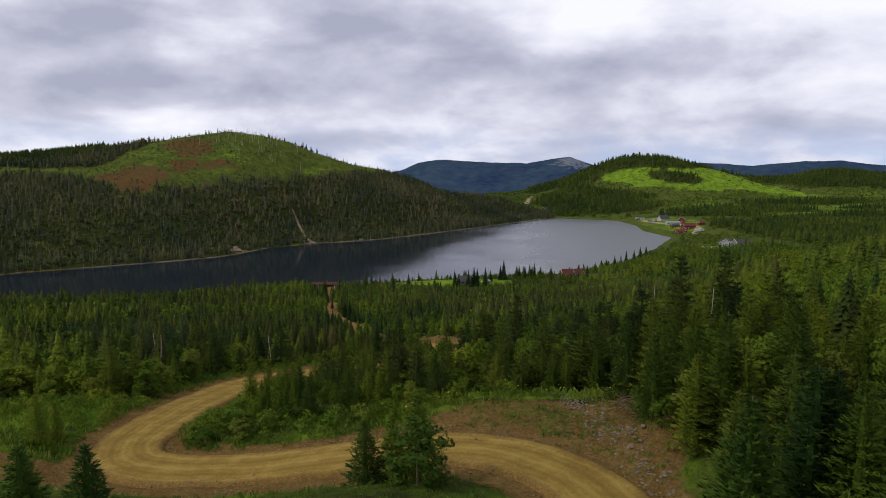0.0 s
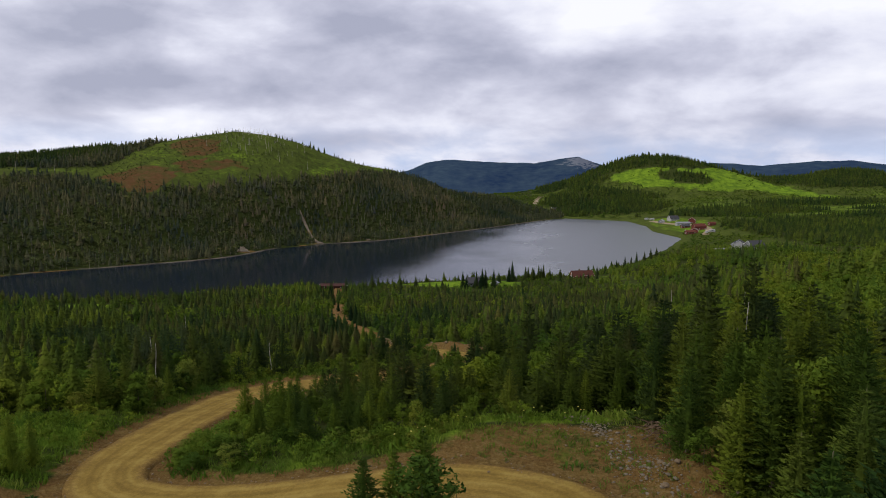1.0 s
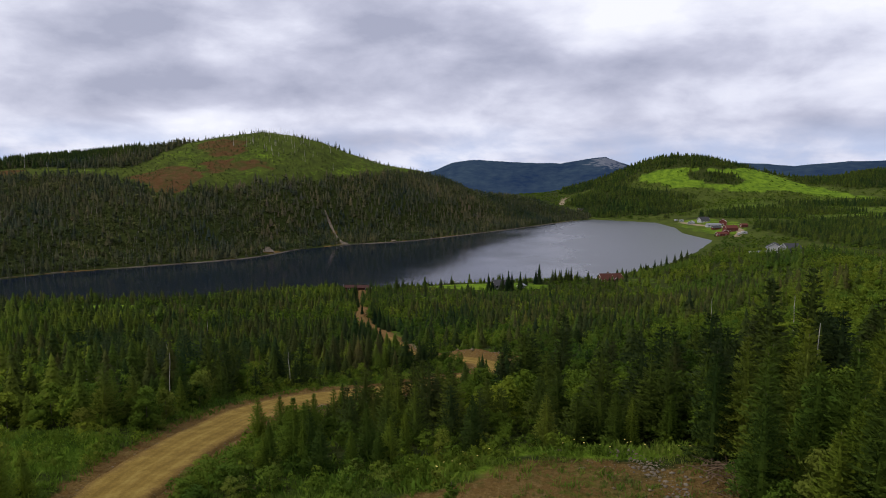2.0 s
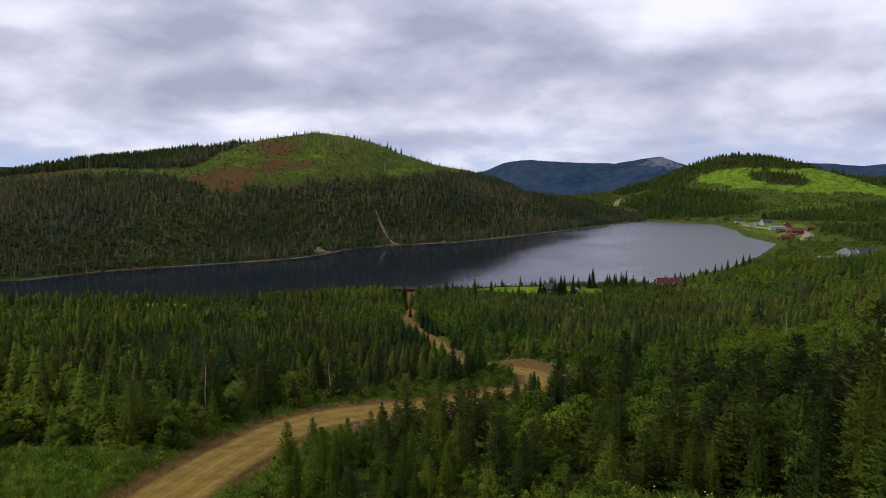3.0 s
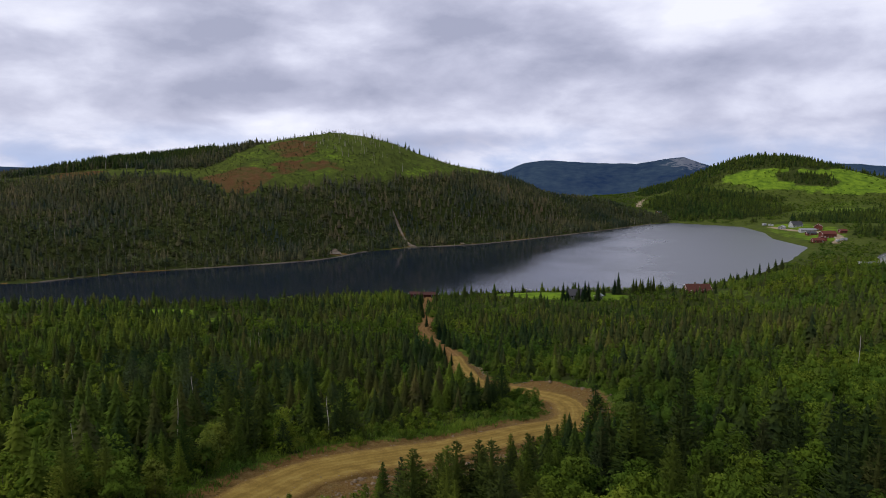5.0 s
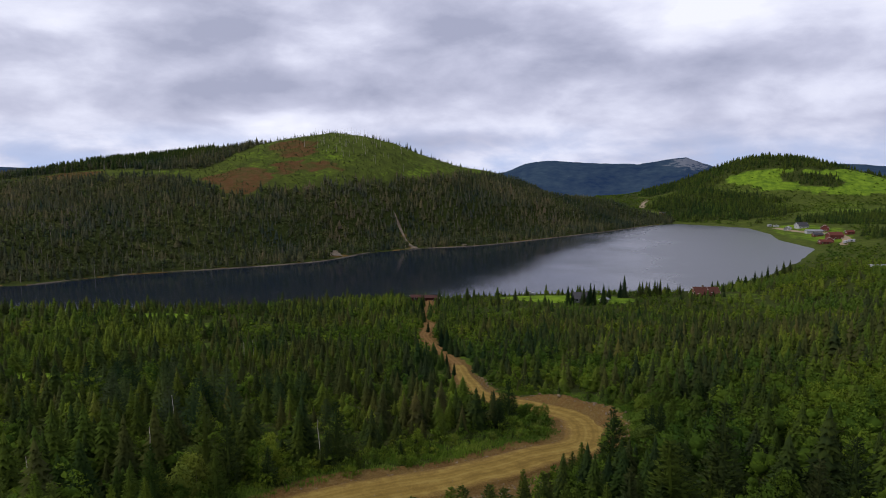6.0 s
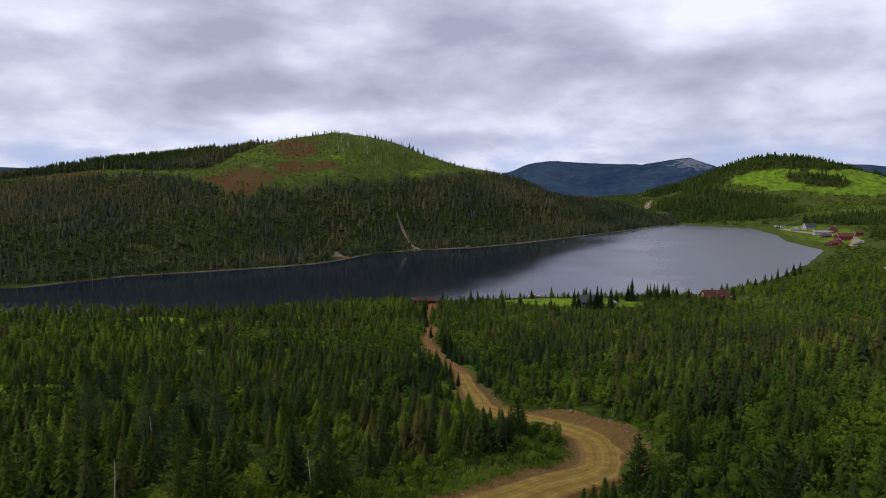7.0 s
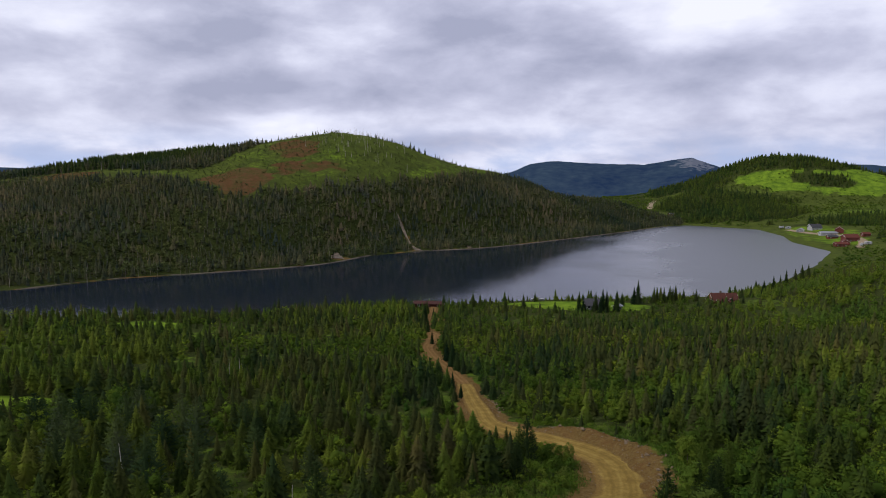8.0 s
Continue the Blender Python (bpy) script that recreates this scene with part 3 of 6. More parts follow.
bm = bmesh.new()
vs = [bm.verts.new((x * 1.02 - 2, y, 0.0)) for x, y in [(-560, 240), (-560, 480), (-300, 700), (-100, 860), (30, 1040), (230, 1020), (230, 640), (120, 380), (-120, 270), (-300, 220)]]
bm.faces.new(vs)
bmesh.ops.recalc_face_normals(bm, faces=bm.faces)
bmesh.ops.triangulate(bm, faces=bm.faces)
lake = part("lake", bm, WATER)
if lake.data.polygons[0].normal.z < 0:
    lake.data.flip_normals()
tagged(lake, "dark calm lake under an overcast sky", "lake", kind="structure")


def road_strip(line, half):
    cols = np.array([-1.12, -1.0, -0.86, -0.62, -0.42, -0.2, 0.0, 0.2, 0.42, 0.62, 0.86, 1.0, 1.12])
    prof = np.array([-0.5, 0.02, 0.10, 0.05, 0.09, 0.06, 0.11, 0.06, 0.09, 0.05, 0.10, 0.02, -0.5])
    d = np.gradient(line[:, :2], axis=0)
    d /= np.linalg.norm(d, axis=1)[:, None]
    side = np.stack([d[:, 1], -d[:, 0]], 1)
    k = np.arange(len(line))
    w = half * np.interp(line[:, 1], [50, 62, 100, 116, 134, 150, 185, 260, 280, 300], [1, 1.2, 1.22, 1.16, 1.12, 1.08, 0.74, 0.72, 1.2, 1.0] if half > 2.5 else [1, 1, 1, 1, 1, 1, 1, 1.2, 1.9, 1.0]) * (1 + 0.22 * (vnoise(k * 1.0, k * 0 + 3.0, 9, 31) - 0.5) + 0.14 * (vnoise(k * 1.0, k * 0 + 7.0, 2.5, 33) - 0.5))
    v = np.empty((len(line), len(cols), 3))
    v[:, :, :2] = line[:, None, :2] + side[:, None, :] * (w[:, None] * cols)[:, :, None]
    v[:, :, 2] = line[:, None, 2] + prof
    v[:, :, 2] += 0.05 * (vnoise(v[:, :, 0], v[:, :, 1], 1.6, 32) - 0.5)
    return v.reshape(-1, 3), grid_faces(len(cols), len(line)), np.tile(cols * 0.5 + 0.5, len(line))


for line, half, mat in ((ROAD, 2.75, GRAVEL), (ROAD_LOW, 1.5, CLAY)):
    v, f, a = road_strip(line, half)
    tagged(new("road", mesh_of("road", v, f[:, ::-1], mat, {"across": a}, True)), "winding unpaved forest road of packed tan gravel", "road", kind="structure")

# ---------------------------------------------------------------- trees
def boughed(seed, whorls, per, tufts, size, slim=0.23):
    """A spruce of height 1 for close views: whorls of boughs, each set with many small tufts of needles."""
    r = np.random.default_rng(seed)
    V, F = [], []
    for w in range(whorls):
        q = min(max((w + r.uniform(-0.3, 0.3)) / whorls, 0.0), 0.97)
        reach = slim * (1.02 - q) ** 0.85 * r.uniform(0.85, 1.12)
        turn = r.uniform(0, 6.283)
        n = per if q < 0.7 else max(4, per - 2)
        for k in range(n):
            if r.random() < 0.07:
                continue
            a = turn + 6.283 * k / n + r.uniform(-0.3, 0.3)
            L = reach * r.uniform(0.7, 1.15)
            out, sid = np.array([math.cos(a), math.sin(a), 0]), np.array([-math.sin(a), math.cos(a), 0])
            dip = L * (0.34 * q - 0.24 * (1 - q) + r.uniform(-0.1, 0.1))
            count_ = max(4, int(tufts * (0.35 + 0.65 * L / (slim * 1.02))))
            for t in range(count_):
                s = 0.12 + 0.88 * ((t + r.random()) / count_) ** 0.75
                lat = r.uniform(-1, 1) * 0.42 * L * (1.12 - s)
                p = out * (L * s) + sid * lat + np.array([0, 0, 0.05 + 0.90 * q ** 0.94 + dip * s ** 0.8 + 0.14 * L * s ** 3 + r.uniform(-0.006, 0.006)])
                z = size * r.uniform(0.7, 1.3) * (1.1 - 0.45 * q)
                ax = out * r.uniform(0.5, 1.0) + sid * (0.9 * lat / (0.42 * L + 1e-6) + r.uniform(-0.2, 0.2))
                ax /= np.linalg.norm(ax)
                ac = np.array([-ax[1], ax[0], 0])
                i = len(V)
                V.extend((p - ac * z * 0.42, p + ac * z * 0.42 + np.array([0, 0, r.uniform(-0.6, 0.7) * z]), p + ax * z * 1.2 + np.array([0, 0, z * r.uniform(0.0, 0.85)])))
                F.append((i, i + 1, i + 2))
    for k in range(6):
        a, b = 1.0472 * k, 1.0472 * (k + 1)
        for lo, hi in ((0.05, 0.45), (0.3, 0.72), (0.55, 0.96)):
            q = 0.20 * slim * (1.02 - lo) ** 0.85 * r.uniform(0.85, 1.15)
            i = len(V)
            V.extend((np.array([q * math.cos(a), q * math.sin(a), lo]), np.array([q * math.cos(b), q * math.sin(b), lo + r.uniform(-0.02, 0.02)]), np.array([0, 0, hi])))
            F.append((i, i + 1, i + 2))
    for k in range(3):
        a = 2.1 * k
        i = len(V)
        V.extend((np.array([0.005 * math.cos(a), 0.005 * math.sin(a), 0.9]), np.array([0.005 * math.cos(a + 2.1), 0.005 * math.sin(a + 2.1), 0.9]), np.array([0, 0, 0.985])))
        F.append((i, i + 1, i + 2))
    return crown_shape(V, F, (0, 0, 0), 0.75, r)


def tufted(seed, tufts, size, slim=0.24, rough=0.09):
    """A spruce of height 1 for the middle distance: narrow upswept shoots over the whole cone, in loose whorls."""
    r = np.random.default_rng(seed)
    V, F = [], []
    skew = r.uniform(0.85, 1.15, 6)
    whorls = max(6, int(tufts ** 0.5))
    for k in range(tufts):
        q = 1 - (1 - (k + r.random()) / tufts) ** 0.62
        q = 0.5 * q + 0.5 * round(q * whorls) / whorls
        a = r.uniform(0, 6.283)
        rad = slim * (1.0 - min(q, 1.0)) ** 0.85 * r.uniform(0.45, 1.0) * skew[int(a / 1.0472) % 6] + 0.004
        out, sid = np.array([math.cos(a), math.sin(a), 0]), np.array([-math.sin(a), math.cos(a), 0])
        p = out * rad + np.array([0, 0, 0.04 + 0.88 * q])
        s = size * r.uniform(0.7, 1.3) * (1.05 - 0.5 * q)
        tip = p + out * s * r.uniform(0.35, 0.75) + np.array([0, 0, s * r.uniform(0.15, 1.1)]) + sid * s * r.uniform(-0.25, 0.25)
        i = len(V)
        V.extend((p - sid * s * 0.42 - out * s * 0.3 - np.array([0, 0, 0.25 * s]), p + sid * s * 0.42 - out * s * 0.3 - np.array([0, 0, 0.1 * s]), tip))
        F.append((i, i + 1, i + 2))
    for k in range(5):
        a, b = 1.2566 * k, 1.2566 * (k + 1)
        q = (0.30 if tufts > 300 else 0.45) * slim
        i = len(V)
        V.extend((np.array([q * math.cos(a), q * math.sin(a), 0.03]), np.array([q * math.cos(b), q * math.sin(b), 0.03]), np.array([0, 0, 0.97])))
        F.append((i, i + 1, i + 2))
    return crown_shape(V, F, (0, 0, 0), 0.75, r, rough)


def tiered(seed, tiers, points, slim=0.24):
    """A spruce of height 1: overlapping skirts of boughs with ragged, drooping edges; young light tips, inner shade put
    into the tone.
    """
    r = np.random.default_rng(seed)
    V, F, N, T = [], [], [], []
    for k in range(tiers):
        q = (k + r.uniform(-0.2, 0.2)) / tiers
        R = slim * (1.04 - max(q, 0.0)) ** 0.9
        low, top = 0.03 + 0.90 * max(q, 0.0), min(1.0, 0.03 + 0.90 * max(q, 0.0) + 1.9 / tiers * (0.55 + 0.45 * (1 - q)))
        turn, i = r.uniform(0, 6.283), len(V)
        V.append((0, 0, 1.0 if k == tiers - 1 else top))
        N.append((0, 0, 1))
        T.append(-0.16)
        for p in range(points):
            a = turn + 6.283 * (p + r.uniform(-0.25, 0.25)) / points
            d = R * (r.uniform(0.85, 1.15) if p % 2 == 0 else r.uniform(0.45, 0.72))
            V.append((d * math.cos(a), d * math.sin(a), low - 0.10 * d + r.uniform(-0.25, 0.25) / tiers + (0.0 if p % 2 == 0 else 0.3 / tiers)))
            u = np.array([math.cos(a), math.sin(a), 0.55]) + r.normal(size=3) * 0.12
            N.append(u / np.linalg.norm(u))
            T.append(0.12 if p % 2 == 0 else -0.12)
        F += [(i, i + 1 + p, i + 1 + (p + 1) % points) for p in range(points)]
    return np.array(V), np.array(F), np.array(N), np.array(T)


GOLD = (1 + 5 ** 0.5) / 2
ICO_V = np.array([(-1, GOLD, 0), (1, GOLD, 0), (-1, -GOLD, 0), (1, -GOLD, 0), (0, -1, GOLD), (0, 1, GOLD), (0, -1, -GOLD), (0, 1, -GOLD), (GOLD, 0, -1), (GOLD, 0, 1), (-GOLD, 0, -1), (-GOLD, 0, 1)]) / 1.902
ICO_F = [(0, 11, 5), (0, 5, 1), (0, 1, 7), (0, 7, 10), (0, 10, 11), (1, 5, 9), (5, 11, 4), (11, 10, 2), (10, 7, 6), (7, 1, 8), (3, 9, 4), (3, 4, 2), (3, 2, 6), (3, 6, 8), (3, 8, 9), (4, 9, 5), (2, 4, 11), (6, 2, 10), (8, 6, 7), (9, 8, 1)]


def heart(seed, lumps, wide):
    """The inside of a broadleaf crown: a few small uneven lumps behind the leaves, their shade put into a lower tone.
    """
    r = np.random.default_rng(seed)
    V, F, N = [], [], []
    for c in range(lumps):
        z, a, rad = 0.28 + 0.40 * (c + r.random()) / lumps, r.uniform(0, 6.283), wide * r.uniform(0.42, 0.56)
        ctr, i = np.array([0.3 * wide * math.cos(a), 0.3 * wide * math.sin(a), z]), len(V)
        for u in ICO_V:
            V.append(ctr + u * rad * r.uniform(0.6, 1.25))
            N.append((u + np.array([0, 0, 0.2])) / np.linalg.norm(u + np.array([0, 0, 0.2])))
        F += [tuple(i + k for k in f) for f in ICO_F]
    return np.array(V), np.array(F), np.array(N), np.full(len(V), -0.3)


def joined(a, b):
    """Two crowns in one; the second's tone lightens upwards, light on the top put into the colour."""
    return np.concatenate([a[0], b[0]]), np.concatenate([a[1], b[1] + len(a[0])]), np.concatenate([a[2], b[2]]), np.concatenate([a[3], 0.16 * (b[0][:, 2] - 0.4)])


def crown_shape(V, F, centre, up, r, rough=0.15):
    """Corners, triangles and soft outward normals of a crown; all triangles face outwards."""
    V, F = np.array(V), np.array(F)
    N = V - np.array(centre)
    N[:, 2] *= 0.6 if up < 0.6 else 0.0
    N /= np.linalg.norm(N, axis=1)[:, None] + 1e-6
    N[:, 2] += up
    mean = N[F].mean(1) + r.normal(size=(len(F), 3)) * rough
    mean /= np.linalg.norm(mean, axis=1)[:, None]
    g = np.cross(V[F[:, 1]] - V[F[:, 0]], V[F[:, 2]] - V[F[:, 0]])
    back = (g * mean).sum(1) < 0
    F[back] = F[back][:, ::-1]
    out = np.zeros_like(V)
    out[F.ravel()] = np.repeat(mean, 3, axis=0)
    return V, F, out


def leafy(seed, clumps, leaves, wide=0.34, low=0.1, size=0.055, rough=0.18):
    """A broadleaf crown of height 1: leaf-sized blades gathered in uneven clumps."""
    r = np.random.default_rng(seed)
    V, F = [], []
    for c in range(clumps):
        z = low + (0.93 - low) * r.random() ** 0.9
        rad = wide * math.sin(math.pi * min(0.97, 0.12 + 0.86 * (z - low) / (1 - low))) ** 0.75
        a, d = r.uniform(0, 6.283), rad * r.uniform(0.45, 1.0)
        ctr = np.array([d * math.cos(a), d * math.sin(a), z])
        cr = wide * r.uniform(0.22, 0.42)
        for k in range(leaves):
            u = r.normal(size=3)
            u /= np.linalg.norm(u)
            p = ctr + u * cr * r.uniform(0.5, 1.0) * np.array([1, 1, 0.8])
            t1 = np.cross(u + r.normal(size=3) * 0.6, [0, 0, 1])
            t1 /= np.linalg.norm(t1) + 1e-9
            t2 = np.cross(u, t1) + r.normal(size=3) * 0.35
            s = size * r.uniform(0.7, 1.3)
            i = len(V)
            V.extend((p - t1 * s, p + t1 * s, p + t2 * s * (1.7 if t2[2] > 0 else -1.7)))
            F.append((i, i + 1, i + 2))
    return crown_shape(V, F, (0, 0, 0.35), 0.5, r, rough)


def trunk_arrays(rad, top, sides=6, lean=0.0):
    a = np.arange(sides) * 2 * math.pi / sides
    rings = [(0, rad * 1.35), (0.04, rad), (top * 0.5, rad * 0.62), (top, rad * 0.12)]
    V = np.concatenate([np.stack([r * np.cos(a) + lean * z, r * np.sin(a), np.full(sides, z)], 1) for z, r in rings])
    F = [(k * sides + i, k * sides + (i + 1) % sides, (k + 1) * sides + (i + 1) % sides, (k + 1) * sides + i) for k in range(3) for i in range(sides)]
    return V, np.array(F)


def scatter(spots, heights, shapes, widths=None, seed=0, tone=None):
    """Many plants in one set of arrays: spots n x 3, each a turned, scaled shape."""
    r = np.random.default_rng(seed)
    which = r.integers(0, len(shapes), len(spots))
    tone = r.random(len(spots)) if tone is None else tone
    widths = np.ones(len(spots)) if widths is None else widths
    Vs, Fs, Ts, Ns, base = [], [], [], [], 0
    for k, (V, F, *nrm) in enumerate(shapes):
        idx = np.where(which == k)[0]
        if not len(idx):
            continue
        a = r.uniform(0, 6.283, len(idx))
        h, w = heights[idx], heights[idx] * widths[idx] * r.uniform(0.85, 1.2, len(idx))
        c, s = np.cos(a)[:, None] * w[:, None], np.sin(a)[:, None] * w[:, None]
        P = np.empty((len(idx), len(V), 3), np.float32)
        P[:, :, 0] = V[None, :, 0] * c - V[None, :, 1] * s + spots[idx, 0, None]
        P[:, :, 1] = V[None, :, 0] * s + V[None, :, 1] * c + spots[idx, 1, None]
        P[:, :, 2] = V[None, :, 2] * h[:, None] + spots[idx, 2, None]
        Vs.append(P.reshape(-1, 3))
        if nrm:
            Q, (ca, sa) = np.empty_like(P), (np.cos(a)[:, None], np.sin(a)[:, None])
            Q[:, :, 0] = nrm[0][None, :, 0] * ca - nrm[0][None, :, 1] * sa
            Q[:, :, 1] = nrm[0][None, :, 0] * sa + nrm[0][None, :, 1] * ca
            Q[:, :, 2] = nrm[0][None, :, 2]
            Ns.append(Q.reshape(-1, 3))
        Fs.append((F[None] + (np.arange(len(idx)) * len(V))[:, None, None] + base).reshape(-1, 3))
        Ts.append(np.repeat(tone[idx], len(V)) if len(nrm) < 2 else np.clip(tone[idx][:, None] + nrm[1][None], 0, 1).ravel())
        base += len(idx) * len(V)
    return np.concatenate(Vs), np.concatenate(Fs), np.concatenate(Ts), np.concatenate(Ns) if Ns else None


def spots_in(x0, x1, y0, y1, gap, seed):
    """Jittered places over a stretch of the plan."""
    r = np.random.default_rng(seed)
    x, y = np.meshgrid(np.arange(x0, x1, gap), np.arange(y0, y1, gap))
    x = (x + r.uniform(-0.46, 0.46, x.shape) * gap).ravel()
    y = (y + r.uniform(-0.46, 0.46, y.shape) * gap).ravel()
    return x, y, r


def in_sight(x, y, margin=4.0):
    """The wedge of land that lies ahead of the walk."""
    az = np.degrees(np.arctan2(x, y + 12))
    return (az > -50 - margin) & (az < 29 + margin) & (y > 12)


def open_land(x, y):
    """Where no trees stand: road, bare ground, herb strip, shore lots, water."""
    d = np.minimum(line_dist(x, y, ROAD)[0], line_dist(x, y, ROAD_LOW)[0])
    edge_noise = vnoise(x, y, 12, 41)
    o = d < np.interp(y, [0, 60, 120, 170, 185, 400], [5, 5.2, 5.2, 4.8, 3.0, 1.6]) + np.interp(y, [0, 150, 190], [3.0, 2.5, 1.0]) * edge_noise
    o |= inside(x, y, [(-31, 50), (-24, 48), (9.5, 38), (10, 52), (8.5, 61), (-6, 59.5), (-14, 54), (-22, 54.5), (-26, 66), (-31, 66)])
    o |= inside(x, y, [(-70, -40), (9.0, -40), (9.0, 40), (-22, 44), (-40, 50), (-52, 50)])
    o |= inside(x, y, [(-62, 50), (-40, 48), (-40, 72), (-46, 69), (-57, 66)])
    o |= line_dist(x, y, BANK)[0] < 0.6 + 2.4 * vnoise(x, y, 5, 27)
    o |= inside(x, y, [(-68, 38), (-36, 45), (-40, 50), (-64, 53)])
    o |= bump(x, y, -24.6, 94.5, 5.0, 14, -28) > 0.5
    o |= bump(x, y, -36, 390, 29, 14) > 0.42
    o |= bump(x, y, -286, 338, 30, 8) > 0.5
    o |= bump(x, y, -190, 268, 14, 8) > 0.5
    o |= bump(x, y, -121, 153, 14, 7) > 0.55
    o |= bump(x, y, 40, 424, 12, 11) > 0.45
    o |= bump(x, y, 135, 430, 14, 12) > 0.45
    o |= (bump(x, y, 185, 845, 34, 95) > 0.45)
    for sx, sy, su, sv, st in ((-231, 541, 4.5, 6, 0), (-202, 630, 2.2, 20, 41), (-189, 613, 5, 3, 30)):
        o |= bump(x, y, sx, sy, su, sv, st) > 0.4
    o |= shore_dist(x, y) < 1.0
    return o


def forest(name, label, x, y, h, shapes, mat, seed, widths=None, tone=None):
    z = height(x, y) - 0.1
    V, F, T, N = scatter(np.stack([x, y, z], 1), h, shapes, widths, seed, tone)
    ob = new(name, mesh_of(name, V, F, mat, {"tone": T}, normals=N))
    return tagged(ob, label, "trees", kind="stuff")


SPRUCE_FINE = [boughed(100 + k, 25, 9, 28, 0.0235, 0.23 + 0.025 * (k % 3)) for k in range(6)]
SPRUCE_CLOSE = [boughed(105 + k, 20, 8, 17, 0.032, 0.23 + 0.03 * (k % 3)) for k in range(6)]
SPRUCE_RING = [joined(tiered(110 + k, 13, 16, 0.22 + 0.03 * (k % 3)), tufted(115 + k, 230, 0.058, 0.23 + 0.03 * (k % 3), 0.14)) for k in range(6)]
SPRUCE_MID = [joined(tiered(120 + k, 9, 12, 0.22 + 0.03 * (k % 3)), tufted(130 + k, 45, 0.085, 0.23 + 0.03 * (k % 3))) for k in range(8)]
SPRUCE_FAR = [tiered(140 + k, 6, 9, 0.21 + 0.03 * (k % 3)) for k in range(8)]
SPRUCE_TINY = [tiered(160 + k, 5, 7, 0.19 + 0.03 * (k % 3)) for k in range(6)]
LEAFY_FINE = [leafy(200 + k, 42, 42, 0.36, 0.08, 0.022) for k in range(4)]
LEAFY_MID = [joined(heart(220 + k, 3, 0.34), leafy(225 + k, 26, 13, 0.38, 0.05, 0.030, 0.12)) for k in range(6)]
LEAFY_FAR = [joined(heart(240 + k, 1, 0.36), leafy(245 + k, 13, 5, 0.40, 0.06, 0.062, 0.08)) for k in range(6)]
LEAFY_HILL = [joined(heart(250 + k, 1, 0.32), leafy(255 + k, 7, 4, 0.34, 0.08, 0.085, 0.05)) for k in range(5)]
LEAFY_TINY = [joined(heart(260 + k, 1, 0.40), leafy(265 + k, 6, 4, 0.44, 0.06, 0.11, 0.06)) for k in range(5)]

# ---- woods between the camera and the shore
NEAR = (-78, 48, 20, 150)
x, y, r = spots_in(-420, 330, 14, 560, 2.75, 1)
keep = in_sight(x, y) & ~open_land(x, y) & (shore_dist(x, y) > 2.5) & (y < 560 - 0.2 * np.abs(x)) & ~((x < -60) & (y > np.interp(x, [-1500, -420, -300, -60], [330, 330, 400, 560])))
thin = vnoise(x, y, 55, 51)
thin2 = vnoise(x, y, 14, 55, 2)
keep &= r.random(len(x)) < np.interp(0.6 * thin + 0.4 * thin2, [0.32, 0.42, 0.55], [0.28, 0.72, 0.95]) * np.where(y > 200, 0.85, 1.0)
x, y = x[keep], y[keep]
leafy_share = ease(0.48, 0.66, vnoise(x, y, 34, 52)) * 0.55 + 0.13
edge_d = line_dist(x, y, ROAD)[0]
leafy_share = np.where(edge_d < 12, np.minimum(leafy_share, 0.35), leafy_share)
leafy_share = leafy_share * np.where((x > -24) & (x < 40) & (y > 54) & (y < np.where(x > -12, 72, 110)), 0.35, 1.0) + 0.14 * ((x > -12) & (x < 40) & (y > 72) & (y < 100))
leafy_share = leafy_share + 0.6 * bump(x, y, 10, 392, 22, 14) + 0.35 * ((x > -5) & (y > 100) & (y < 152)) + 0.34 * ease(45, 95, x) * (y > 150)
is_leafy = r.random(len(x)) < leafy_share
size = np.where(is_leafy, r.uniform(3.0, 5.5, len(x)), (2.6 + 5.4 * r.random(len(x)) ** 0.8) * (0.6 + 0.5 * vnoise(x, y, 60, 53) + 0.3 * vnoise(x, y, 13, 56, 2)))
size = np.where(edge_d < 12, size * r.uniform(0.5, 1.0, len(x)), size)
size *= np.where(y > 110, 0.88, 1.0)
size *= np.where((x > -35) & (x < 2) & (y > 53) & (y < 128) & (edge_d < 26), 0.66, 1.0)
size *= np.where(x > -110, np.interp(shore_dist(x, y), [0, 30, 60], [0.62, 0.72, 1.0]), np.interp(shore_dist(x, y), [0, 40, 90], [1.1, 1.1, 1.0])) * np.where((x > 9) & (y < 130), 1.1, 1.0) * (1 - 0.45 * bump(x, y, -22, 358, 55, 30))
inner = x < np.interp(y, [96, 101, 107, 114.6, 121, 127.6, 134, 142], [-34.6, -31.2, -26.6, -21.4, -17, -12.9, -11.7, -12.5])
size = np.where((edge_d < 11) & (y > 96) & (y < 142) & inner & (x > -34), np.minimum(size, r.uniform(0.9, 2.0, len(x))), size)
size = np.where((edge_d < 8) & (y > 96) & (y < 128) & ~inner, np.minimum(size, r.uniform(1.2, 3.2, len(x))), size)
size = np.where((x > -9) & (x < 4) & (y > 108) & (y < 132) & (edge_d > 5), np.maximum(size, r.uniform(3.6, 5.6, len(x))), size)
warm = np.clip(-0.32 + 0.85 * vnoise(x, y, 70, 54) + 0.6 * vnoise(x, y, 16, 57, 2) + r.uniform(-0.25, 0.25, len(x)) + 0.50 * ease(8, 80, x) - 0.10 * ease(-5, -45, x) * ease(220, 150, y) - 0.04 * ((x > -30) & (x < 40) & (y > 40) & (y < 112)), 0, 0.82)
warm = np.where((vnoise(x, y, 24, 58) > 0.6) & (r.random(len(x)) < 0.3) & (edge_d > 10), r.uniform(0.85, 1.0, len(x)), warm)
